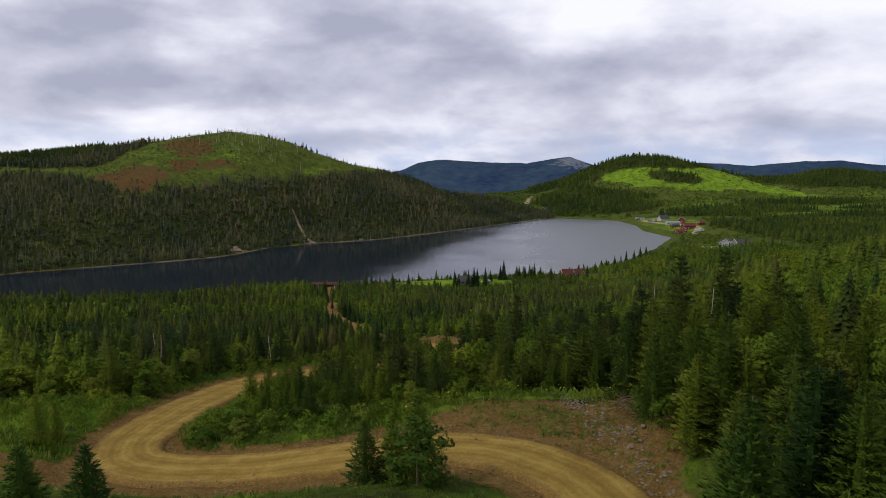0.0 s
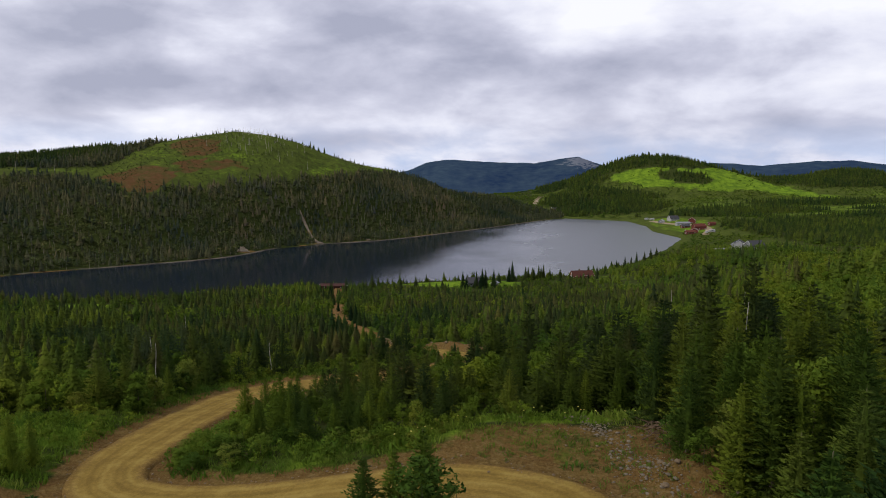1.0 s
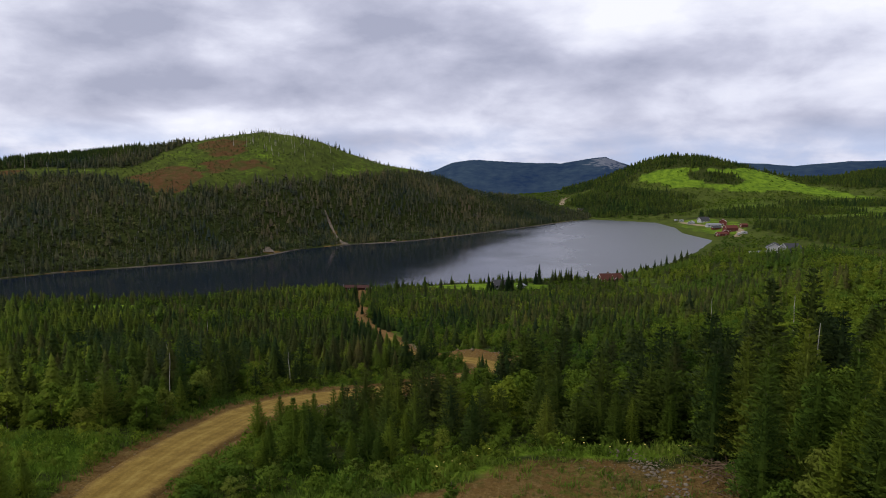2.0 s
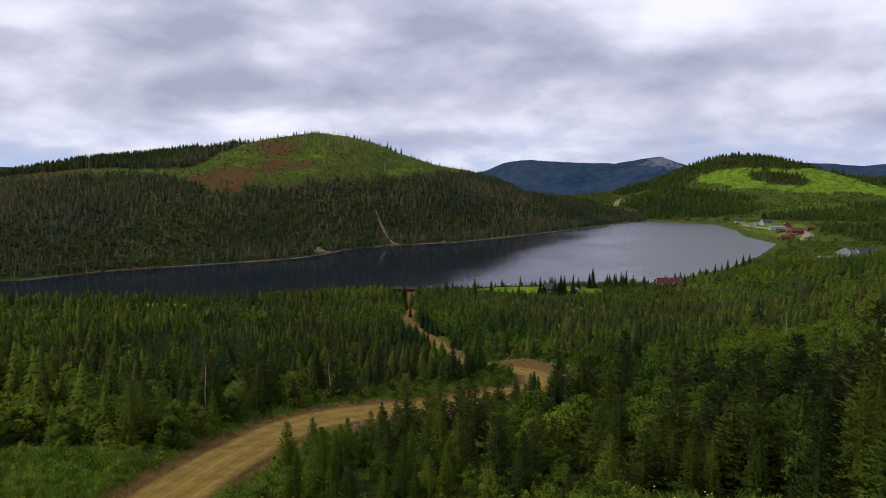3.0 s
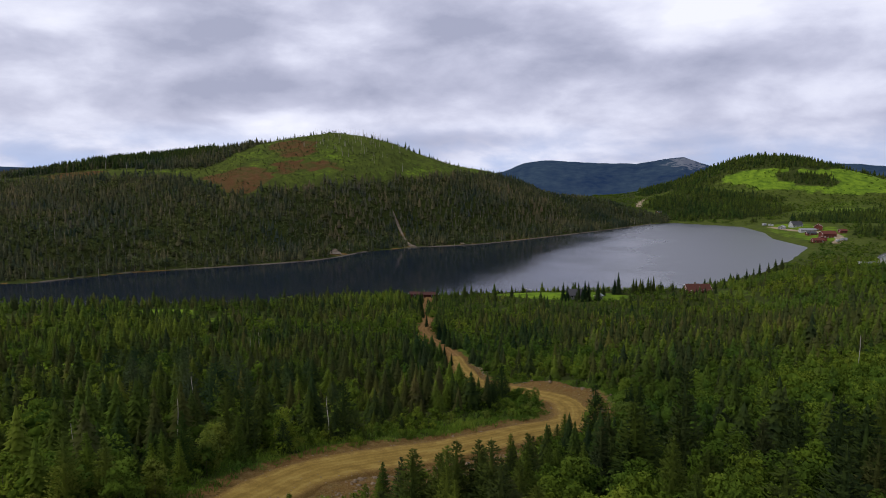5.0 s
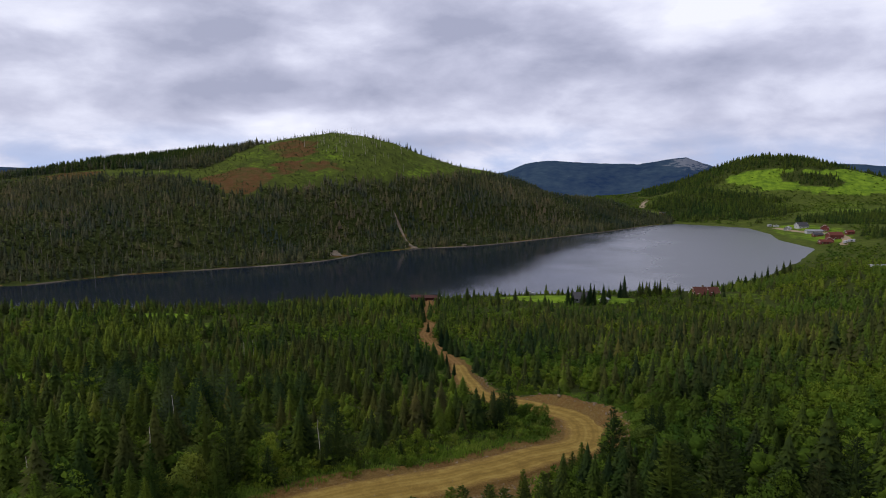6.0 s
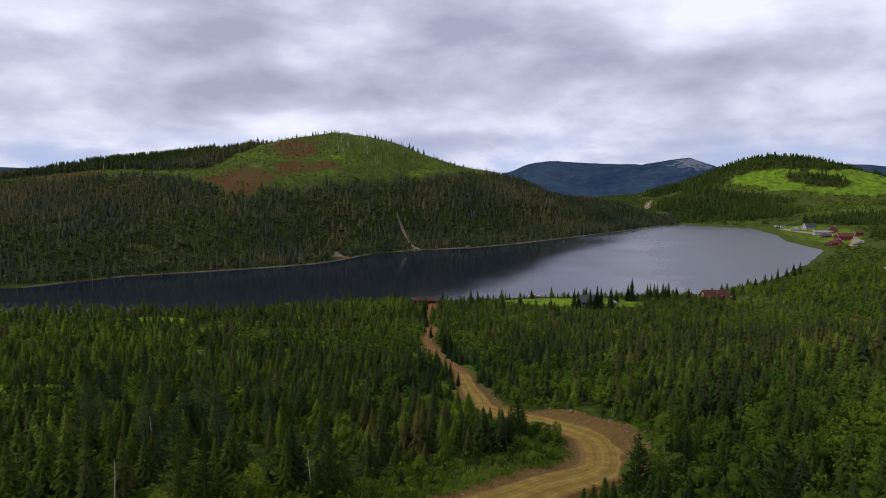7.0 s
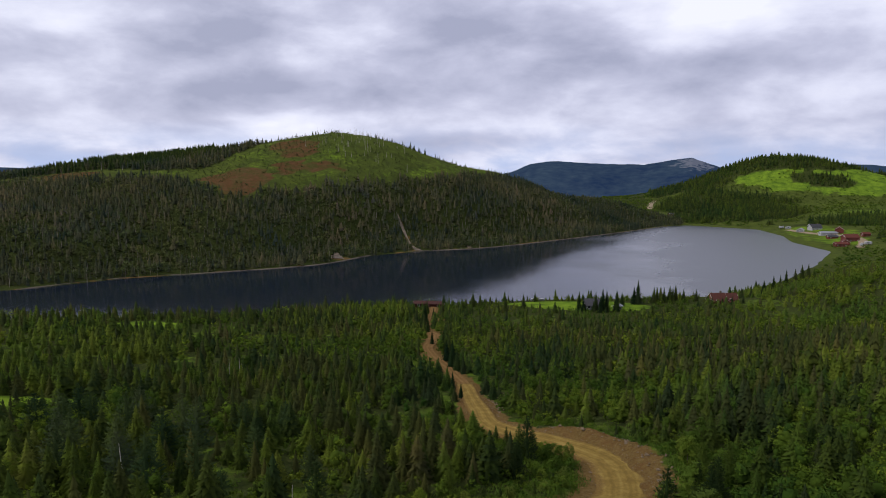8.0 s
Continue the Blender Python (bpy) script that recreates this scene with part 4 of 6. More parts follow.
old = ~is_leafy & (r.random(len(x)) < 0.035) & (edge_d > 9)
size = np.where(old, np.maximum(size, 5.0) * r.uniform(1.2, 1.5, len(x)), size)
warm = np.where(old, warm * 0.5, warm)
dull = r.random(len(x)) < 0.08 + 0.40 * ease(0.50, 0.62, vnoise(x, y, 45, 59)) * (y > 120) + 0.5 * bump(x, y, 25, 265, 60, 45) + 0.3 * bump(x, y, -95, 150, 30, 22)
size *= 1 - 0.5 * bump(x, y, -275, 316, 50, 20)
near_box = (x > NEAR[0]) & (x < NEAR[1]) & (y > NEAR[2]) & (y < NEAR[3])
close_box = (x > -46) & (x < 32) & (y > 40) & (y < 96)
first = near_box & ((edge_d < 13) | (y < 62))
ring = near_box & ~first
mid = ~near_box & (y < 215)
far = ~near_box & (y >= 215)
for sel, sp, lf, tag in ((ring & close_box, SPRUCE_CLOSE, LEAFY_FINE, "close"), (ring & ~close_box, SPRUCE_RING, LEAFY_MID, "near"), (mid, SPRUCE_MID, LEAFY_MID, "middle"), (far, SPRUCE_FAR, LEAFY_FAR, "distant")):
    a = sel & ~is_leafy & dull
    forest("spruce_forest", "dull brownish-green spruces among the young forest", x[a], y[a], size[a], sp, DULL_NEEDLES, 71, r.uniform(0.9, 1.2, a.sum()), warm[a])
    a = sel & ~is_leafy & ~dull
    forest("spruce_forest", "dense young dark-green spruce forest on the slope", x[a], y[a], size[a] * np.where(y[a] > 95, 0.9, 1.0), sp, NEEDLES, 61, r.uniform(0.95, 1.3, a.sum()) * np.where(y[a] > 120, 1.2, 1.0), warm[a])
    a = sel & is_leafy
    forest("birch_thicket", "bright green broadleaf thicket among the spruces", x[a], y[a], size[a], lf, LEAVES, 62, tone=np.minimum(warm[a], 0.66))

# single trees near the road
def tree_thing(name, label, category, crown, mat, trunk_rad, top, group):
    base = new(name)
    tagged(base, label, category, group)
    V, F, N = crown[:3]
    part("crown", mesh_of("crown", V, F, mat, normals=N), None, base)
    tv, tf = trunk_arrays(trunk_rad, top)
    part("trunk", mesh_of("trunk", tv, tf, BARK, None, True), None, base, "rough grey-brown trunk")
    return base


spruce_kinds = [tree_thing("spruce_tree", "young dark-green spruce with drooping whorled boughs", "spruce", c, NEEDLES_OB, 0.016, 0.95, "spruces along the road") for c in SPRUCE_FINE]
shore_kinds = [tree_thing("spruce_tree", "slender dark spruce standing by itself", "spruce", c, SHORE_NEEDLES, 0.014, 0.95, "spruces towards the shore") for c in [joined(tiered(190 + k, 13, 14, 0.17 + 0.02 * k), tufted(195 + k, 220, 0.060, 0.19 + 0.02 * k)) for k in range(4)]]
larch_kinds = [tree_thing("larch_tree", "broad blue-green larch standing over the young spruces", "larch", c, LARCH_NEEDLES, 0.014, 0.9, "larches on the slope") for c in [boughed(180 + k, 15, 8, 18, 0.040, 0.36) for k in range(3)]]
birch_kinds = [tree_thing("birch_tree", "leafy young birch with a light green crown", "birch", c, LEAVES_OB, 0.009, 0.7, "birches along the road") for c in LEAFY_FINE]
used = set()


def plant(kinds, k, px_, py_, h, wide=1.0, turn=0.0):
    z = float(height(np.array([px_]), np.array([py_]))[0]) - 0.08
    m = pose(px_, py_, z, 0, 0, turn) @ Matrix.Diagonal((h * wide, h * wide, h, 1))
    src = kinds[k % len(kinds)]
    if src.name in used:
        ob = copy_thing(src, Matrix())
    else:
        ob = src
        used.add(src.name)
    ob.matrix_basis = m
    return ob


count = {True: 0, False: 0}
order = np.argsort(np.hypot(x + 2, 0.8 * (y - 36)) + 0.25 * edge_d + np.where(first, 0, 1e6))
rest = []
for i in order[:int(first.sum())]:
    lf = bool(is_leafy[i])
    if count[lf] >= (80 if lf else 120):
        rest.append(i)
        continue
    count[lf] += 1
    plant(birch_kinds if lf else spruce_kinds, int(r.integers(0, 99)), float(x[i]), float(y[i]), float(size[i]), float(r.uniform(0.85, 1.1)), float(r.uniform(0, 360)))
rest = np.array(rest, int)
if len(rest):
    for lf in (False, True):
        a = rest[is_leafy[rest] == lf]
        if len(a):
            forest("birch_thicket" if lf else "spruce_forest", "young trees behind the roadside", x[a], y[a], size[a], LEAFY_FINE if lf else SPRUCE_CLOSE, LEAVES if lf else NEEDLES, 63, tone=warm[a])

# ---- woods on the hill behind the lake
x, y, r = spots_in(-760, 60, 330, 1020, 3.9, 2)
sd = shore_dist(x, y)
hillside = (y > np.interp(x, [-1500, -420, -300, -60, 60], [330, 330, 420, 600, 900])) & (sd > 1.0) & in_sight(x, y, 6)
dc, kc = line_dist(x, y, CREST)
cl = cleared(x, y)
keep = hillside & ~open_land(x, y) & (r.random(len(x)) > cl * 1.02) & (dc < sd + 480)
behind = (y > np.interp(x, [c[0] for c in CREST], [c[1] for c in CREST]) + 45)
keep &= ~behind
x, y, cl = x[keep], y[keep], cl[keep]
is_leafy = r.random(len(x)) < 0.24 + 0.40 * ease(0.46, 0.64, vnoise(x, y, 60, 71))
h = np.where(is_leafy, r.uniform(5, 9, len(x)), r.uniform(6, 11, len(x))) * np.where(cl > 0.5, 0.5, 1)
warm = np.clip(-0.3 + 0.95 * vnoise(x, y, 110, 72) + 0.3 * vnoise(x, y, 25, 73) + r.uniform(-0.25, 0.35, len(x)), 0, 1)
h = h * 0.85
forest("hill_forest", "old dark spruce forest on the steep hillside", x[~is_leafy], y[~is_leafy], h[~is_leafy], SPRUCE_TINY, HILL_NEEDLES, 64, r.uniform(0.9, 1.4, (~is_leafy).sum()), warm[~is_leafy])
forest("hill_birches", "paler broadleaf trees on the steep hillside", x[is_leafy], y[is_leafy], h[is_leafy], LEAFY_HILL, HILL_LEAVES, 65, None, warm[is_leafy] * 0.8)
HILL_STEMS = [(x[is_leafy], y[is_leafy])]

# ---- woods beyond the lake's far end
x, y, r = spots_in(-60, 1000, 480, 1640, 5.7, 3)
sd = shore_dist(x, y)
wood = r.random(len(x)) < far_wood(x, y)
brush = ~wood & (r.random(len(x)) < 0.62 * ease(0.30, 0.6, vnoise(x, y, 40, 85)) + 0.16)
keep = (wood | brush) & in_sight(x, y, 4) & (sd > 9) & ~open_land(x, y) & (y > 560 - 0.2 * np.abs(x)) & ~((x < 40) & (y < 1000))
keep &= wood | (r.random(len(x)) > 0.93 * sunlit_pasture(x, y))
x, y, wood = x[keep], y[keep], wood[keep]
brush = ~wood
forest("far_brush", "low green broadleaf brush round the far end of the lake", x[brush], y[brush], r.uniform(1.2, 3.6, brush.sum()), LEAFY_TINY, LEAVES, 69, np.full(brush.sum(), 1.9), np.clip(0.0 + 0.6 * vnoise(x[brush], y[brush], 90, 82) + r.uniform(-0.1, 0.2, brush.sum()), 0, 1))
x, y = x[wood], y[wood]
forest("far_forest", "distant spruce forest round the far end of the lake", x, y, r.uniform(3.5, 11, len(x)) * (0.7 + 0.6 * vnoise(x, y, 28, 87)), SPRUCE_TINY, NEEDLES, 66, np.full(len(x), 1.35), np.clip(0.04 + 0.3 * vnoise(x, y, 60, 86) + r.uniform(-0.1, 0.2, len(x)), 0, 1))

# ---------------------------------------------------------------- chosen trees by the road
def on_ground(x, y):
    return float(height(np.array([float(x)]), np.array([float(y)]))[0])


for x, y, top, wide, leaf in [(-20.3, 28.7, 57.3, 1.35, 0), (-23.2, 28.0, 57.4, 1.3, 0), (-24.4, 29.6, 56.4, 1.3, 0), (-8.6, 37.4, 55.6, 1.3, 0), (-5.6, 38.4, 57.0, 1.25, 0), (-7.2, 38.6, 55.6, 1.2, 0),
                              (-5.2, 35.4, 56.3, 1.3, 1), (-6.5, 36.0, 53.8, 1.1, 1), (-4.2, 36.2, 54.2, 1.0, 1), (-21.8, 56.0, 51.6, 0.95, 0), (-19.6, 57.0, 51.8, 0.75, 0), (-17.6, 55.2, 52.3, 1.2, 0),
                              (-16.0, 57.4, 51.0, 1.2, 0), (-13.6, 56.6, 51.4, 1.1, 0), (-23.2, 57.4, 48.8, 1.2, 1), (10.0, 28.1, 61.2, 1.1, 0), (13.7, 30.7, 61.8, 1.1, 0), (11.3, 41.1, 59.3, 1.05, 0),
                              (9.9, 48.6, 54.6, 1.3, 1), (10.2, 44.0, 55.2, 1.2, 1), (14.6, 35.5, 61.0, 1.1, 0), (11.8, 35.0, 59.0, 1.1, 0), (15.2, 26.0, 61.5, 1.1, 0), (17.6, 60.9, 57.6, 1.0, 0), (12.0, 24.0, 59.0, 1.1, 0)]:
    z = on_ground(x, y)
    plant(birch_kinds if leaf else spruce_kinds, int(rng.integers(0, 99)), x, y, top - z, wide, float(rng.uniform(0, 360)))

# leafy trees beyond the verge, and willows inside the first bend
for x, y, h, wide in [(-47.5, 73, 3.8, 1.3), (-50.3, 74.5, 4.6, 1.2), (-45.6, 76, 4.0, 1.3), (-44.2, 78.5, 3.6, 1.2), (-53.4, 72, 4.6, 1.2), (-56.5, 69.5, 3.8, 1.3), (-42.4, 74, 1.6, 1.6), (-43.4, 72, 1.5, 1.5), (-47, 69.6, 1.3, 1.6), (-51.5, 68, 1.2, 1.6),
                      (-28.2, 55.8, 1.7, 1.7), (-26, 54.4, 2.1, 1.6), (-24.2, 55.4, 2.3, 1.5), (-25.4, 51.4, 1.6, 1.7), (-22.4, 51.4, 1.8, 1.7), (-23.8, 53.2, 2.0, 1.6), (-27, 53, 1.7, 1.7), (-20.4, 52.6, 1.8, 1.6), (-28.6, 58.5, 1.9, 1.6)]:
    plant(birch_kinds, int(rng.integers(0, 99)), x, y, h, wide, float(rng.uniform(0, 360)))

for x, y, h, wide in [(-19.1, 145.4, 3.0, 0.9), (-20.6, 147.2, 2.1, 1.2), (-18.6, 141, 1.7, 1.4), (-18.9, 137, 1.5, 1.5), (-23, 149.6, 2.0, 1.3), (-18.8, 132.4, 1.5, 1.5), (-20.6, 129, 1.3, 1.6), (-22, 143, 2.2, 1.2),
                      (-26.4, 152.6, 1.8, 1.3), (-24.6, 146, 2.4, 1.1), (-20.4, 139.5, 1.9, 1.3), (-22.6, 136, 1.7, 1.5), (-24, 125.5, 1.4, 1.5), (-21.4, 133.5, 1.6, 1.4)]:
    plant(birch_kinds, int(rng.integers(0, 99)), x, y, h, wide, float(rng.uniform(0, 360)))

# broad larches below the road
for x, y, h in [(-74, 113, 6.5), (-71, 119, 7.5), (-66, 113.5, 6.8), (-62, 113, 7.2), (-58.5, 117, 7.0), (-77, 118, 7.5), (-82, 121, 7.0), (-68.5, 124, 7.5), (-57, 127, 6.0), (-47.5, 123, 5.0), (-88, 128, 7.0), (-52, 112, 4.5), (-94, 129, 7.5), (-90, 135, 7.0), (-86, 141, 7.5), (-80, 131, 8.0), (-76, 138, 7.0), (-70, 133, 7.5), (-66, 139, 6.5), (-98, 137, 7.0), (-61, 142, 6.0), (-101, 144, 7.0)]:
    plant(larch_kinds, int(rng.integers(0, 99)), x, y, h, 1.0, float(rng.uniform(0, 360)))

# spruces that hide part of the lower road
for x, y, h in [(-52.5, 221, 5.5), (-55, 224, 6.5), (-57.5, 228, 6.0), (-58.5, 233, 7.0), (-61, 236, 6.0), (-62, 242, 6.5), (-64.5, 247, 6.0), (-66.5, 252, 6.5), (-68, 258, 6.0), (-46, 192, 3.5), (-51, 204, 4.5), (-84, 294, 6.5), (-87, 299, 7), (-90, 307, 6.5), (-92, 314, 7), (-94, 322, 7.5), (-96, 330, 7), (-99, 340, 7.5), (-101, 350, 7), (-88, 318, 6), (-91, 326, 6.5), (-73, 262, 5)]:
    plant(shore_kinds, int(rng.integers(0, 99)), x, y, h, 1.1, float(rng.uniform(0, 360)))

# spruces that stand up along the near shore: x, y, height
for x, y, h in [(-59.3, 374, 7.2), (-57.6, 404, 5.8), (-32.5, 372, 9.8), (-30.5, 371, 7.5), (-24.9, 373, 9.9), (-21.7, 373, 11.4), (-19.9, 374, 10.5), (-22.6, 371, 7.5), (-15.4, 376, 10.8), (-13.1, 392, 7.3), (-5.4, 398, 12.4),
                (-7.3, 398, 8.9), (2.4, 402, 8.4), (3.9, 404, 8.2), (7.4, 406, 8.0), (10.3, 408, 8.8), (11.7, 408, 8.0), (13.2, 410, 9.2), (17, 410, 6.9), (23.5, 414, 6.2), (41, 424, 6.4), (47, 428, 6.0), (53, 436, 7.0), (62, 452, 8),
                (70, 468, 9), (76, 480, 8), (82, 494, 10), (90, 508, 9), (97, 522, 10), (104, 536, 9), (-121, 361, 9), (-117, 363, 7), (-84, 372, 8), (-80, 370, 7.5), (-66, 362, 7), (-140, 352, 8), (-160, 340, 8), (-200, 316, 8), (-235, 300, 9), (30, 404, 4.6), (35, 405.5, 4.0), (39.5, 406, 4.4), (45, 409, 4.8), (-30, 374.5, 4.5), (-26, 374, 5.0)]:
    plant(shore_kinds, int(rng.integers(0, 99)), x, y, h, 1.05, float(rng.uniform(0, 360)))

# ---------------------------------------------------------------- herbs, bushes and stones along the road
def tuft(seed, blades, spread):
    r = np.random.default_rng(seed)
    V, F = [], []
    for k in range(blades):
        a, d = r.uniform(0, 6.283), spread * r.random() ** 0.5
        p = np.array([d * math.cos(a), d * math.sin(a), 0.0])
        b = r.uniform(0, 6.283)
        s = np.array([math.cos(b), math.sin(b), 0]) * 0.06
        tip = p + np.array([r.normal() * 0.28, r.normal() * 0.28, r.uniform(0.55, 1.0)])
        mid = (p + tip) / 2 + np.array([0, 0, 0.12])
        i = len(V)
        V.extend((p - s * 0.4, p + s * 0.4, mid - s, mid + s, tip))
        F.extend(((i, i + 1, i + 3), (i, i + 3, i + 2), (i + 2, i + 3, i + 4)))
    return np.array(V), np.array(F)


TUFTS = [tuft(300 + k, 11, 0.55) for k in range(5)]
BUSHES = [leafy(320 + k, 12, 18, 0.55, 0.05, 0.05) for k in range(5)]


def verge(x, y):
    """Share of tall herbs beside the road and in the bends, 0 to 1."""
    d = line_dist(x, y, ROAD)[0]
    n = vnoise(x, y, 6, 101)
    v = ease(4.3, 5.5, d + 1.4 * (n - 0.5)) * (1 - ease(11, 16, d))
    v = np.maximum(v, inside(x, y, [(-31, 51), (-24, 49.5), (-10, 48.6), (-8, 55), (-20, 58), (-26, 68), (-31.5, 68)]) * 1.0)
    v = np.maximum(v, inside(x, y, [(-14, 52), (-4, 55.5), (9, 56.5), (9, 62), (-8, 62)]) * 1.0)
    v = np.maximum(v, inside(x, y, [(-60, 50), (-40, 48), (-40.5, 71), (-46, 69), (-56, 66)]) * 1.0)
    bare = np.maximum.reduce([ease(0.3, 0.55, bump(x, y, 2.5, 50.5, 7, 4.0)) * 0.8, ease(0.3, 0.6, bump(x, y, 8.5, 47, 2.6, 7)), 1 - ease(1.0, 2.2, line_dist(x, y, BANK)[0])])
    v = v * (1 - bare) * (d > 3.9) * (1 - ease(0.3, 0.6, np.maximum.reduce([bump(x, y, -33.5, 44.5, 5, 3.2), bump(x, y, -22, 40.6, 11, 2.6), bump(x, y, -24.6, 94.5, 4.6, 13, -28)])))
    return np.where((y < 43) & (x < 6), np.maximum(v, 0.6 * (d > 4.0) * (1 - ease(0.25, 0.55, bump(x, y, -22, 40.6, 11, 2.6)))), v)


x, y, r = spots_in(-62, 14, 24, 172, 0.74, 5)
v = verge(x, y)
keep = (r.random(len(x)) < v) & in_sight(x, y, 2)
x, y = x[keep], y[keep]
h = r.uniform(0.3, 0.85, len(x)) * (0.5 + 0.8 * vnoise(x, y, 5, 102)) * np.where(y < 43, 0.45, 1.0)
V, F, T, N = scatter(np.stack([x, y, height(x, y) - 0.05], 1), h, TUFTS, np.full(len(x), 1.6), 5, np.clip(0.2 + 0.6 * vnoise(x, y, 7, 103) + r.uniform(-0.2, 0.2, len(x)), 0, 1))
tagged(new("roadside_herbs", mesh_of("roadside_herbs", V, F, HERBS, {"tone": T})), "tall green herbs and grass on the road verge", "herbs", kind="stuff")

x, y, r = spots_in(-10, 14, 36, 62, 0.5, 15)
keep = (r.random(len(x)) < 0.85 * ease(0.38, 0.62, vnoise(x, y, 3.5, 106))) & (line_dist(x, y, ROAD)[0] > 3.3) & inside(x, y, [(-9, 47.5), (8, 40), (12, 36), (13, 58), (-6, 59)])
x, y = x[keep], y[keep]
V, F, T, N = scatter(np.stack([x, y, height(x, y) - 0.03], 1), r.uniform(0.1, 0.4, len(x)), TUFTS, np.full(len(x), 1.3), 15, r.uniform(0.5, 1.0, len(x)))
tagged(new("dry_grass", mesh_of("dry_grass", V, F, HERBS, {"tone": T})), "short dry grass on the bare stony ground", "grass", kind="stuff")

x, y, r = spots_in(-66, 40, 22, 190, 1.7, 6)
v = verge(x, y)
keep = (r.random(len(x)) < v * ease(0.40, 0.62, vnoise(x, y, 8, 104)) * 0.8) & in_sight(x, y, 2) & (line_dist(x, y, ROAD)[0] > 4.6) & (y > 46)
x, y = x[keep], y[keep]
h = r.uniform(0.8, 1.9, len(x))
V, F, T, N = scatter(np.stack([x, y, height(x, y) - 0.1], 1), h, BUSHES, np.full(len(x), 0.9), 6, r.random(len(x)))
tagged(new("willow_bushes", mesh_of("willow_bushes", V, F, LEAVES, {"tone": T}, normals=N)), "low leafy willow bushes beside the road", "bushes", kind="stuff")

# forest floor growth that fills the gaps in the near woods
x, y, r = spots_in(-80, 45, 45, 150, 2.3, 7)
keep = in_sight(x, y, 3) & ~open_land(x, y) & (r.random(len(x)) < 0.75)
x, y = x[keep], y[keep]
V, F, T, N = scatter(np.stack([x, y, height(x, y) - 0.1], 1), r.uniform(0.8, 2.0, len(x)), [leafy(340 + k, 5, 9, 0.6, 0.05, 0.09) for k in range(4)], None, 7, r.random(len(x)) * 0.6)
tagged(new("undergrowth", mesh_of("undergrowth", V, F, LEAVES, {"tone": T}, normals=N)), "low green undergrowth between the young trees", "undergrowth", kind="stuff")

# white and yellow flowers in the herb strip
PETAL = plain("petals", (0.50, 0.42, 0.10), 0.8, vary=0.2, scale=1)
x, y, r = spots_in(-12, 9, 53, 62, 0.55, 8)
keep = r.random(len(x)) < 0.14 * verge(x, y) * ease(0.4, 0.7, vnoise(x, y, 4, 105))
x, y = x[keep], y[keep]
z = height(x, y) + r.uniform(0.55, 0.95, len(x))
a = np.arange(5) * 6.283 / 5
ring_v = np.concatenate([[[0, 0, 0.02]], np.stack([0.07 * np.cos(a), 0.07 * np.sin(a), a * 0], 1)])
V = (ring_v[None] + np.stack([x, y, z], 1)[:, None]).reshape(-1, 3)
F = np.concatenate([np.array([(0, 1 + k, 1 + (k + 1) % 5) for k in range(5)]) + 6 * i for i in range(len(x))])
tagged(new("wild_flowers", mesh_of("wild_flowers", V, F, PETAL)), "small pale yellow wild flowers in the grass", "flowers", kind="stuff")


def stone(seed, n=1):
    r = np.random.default_rng(seed)
    bm = bmesh.new()
    bmesh.ops.create_icosphere(bm, subdivisions=n, radius=1.0)
    for v in bm.verts:
        v.co *= r.uniform(0.5, 1.25)
        v.co.z *= 0.62
    V = np.array([v.co[:] for v in bm.verts])
    F = np.array([[v.index for v in f.verts] for f in bm.faces])
    bm.free()
    return V, F


STONES = [stone(360 + k) for k in range(6)]
# loose stones on the banks and road edges
x, y, r = spots_in(-50, 14, 28, 200, 0.42, 9)
d = line_dist(x, y, ROAD)[0]
rim = np.abs(d - 2.75 * np.interp(y, [50, 62, 100, 116, 134, 150, 185], [1, 1.2, 1.22, 1.16, 1.12, 1.08, 0.74]))
share = np.maximum.reduce([0.30 * (rim < 0.8), 0.3 * bump(x, y, 8.4, 45, 1.2, 5), 0.6 * bump(x, y, 4, 55, 2, 2.5), 0.5 * bump(x, y, -22, 40.4, 9, 1.8), 0.42 * (1 - ease(0.8, 2.6, line_dist(x, y, BANK)[0])),
                           0.7 * bump(x, y, -24.6, 94.5, 4, 12, -28), 0.8 * (x > -42) * bump(x, y, -38, 190, 2.5, 16), 0.02 * (d < 3.2)])
keep = r.random(len(x)) < share
x, y, d, rim = x[keep], y[keep], d[keep], rim[keep]
on_road = (d < 3.3) | (rim < 0.3)
h = np.where(on_road, r.uniform(0.04, 0.09, len(x)), 0.03 + np.where(y < 70, 0.10, 0.20) * r.random(len(x)) ** 4)
V, F, T, N = scatter(np.stack([x, y, height(x, y) + np.where(on_road, 0.24, 0.03)], 1), h, STONES, np.full(len(x), 1.2), 9)
tagged(new("loose_stones", mesh_of("loose_stones", V, F, ROCK, {"tone": T})), "grey broken stones and rubble on the road banks", "stones", kind="stuff")


# grey rubble in the gully beside the upper bend
GULLY = plain("gully_stones", (0.125, 0.102, 0.074), 0.9, vary=0.4, scale=1.2)
x, y, r = spots_in(3.0, 11.5, 38, 60, 0.24, 19)
gully = smooth_line([(3.6, 57.6), (5.4, 54.4), (6.6, 50.2), (7.4, 46.4), (8.2, 42.6), (9.0, 38.5)], 1.0)
keep = r.random(len(x)) < 0.8 * np.exp(-0.5 * ((line_dist(x, y, gully)[0] + 0.8 * (vnoise(x, y, 3, 65) - 0.5)) / 0.75) ** 2)
x, y = x[keep], y[keep]
V, F, T, N = scatter(np.stack([x, y, height(x, y) + 0.02], 1), 0.04 + 0.13 * r.random(len(x)) ** 3, STONES, np.full(len(x), 1.25), 19)
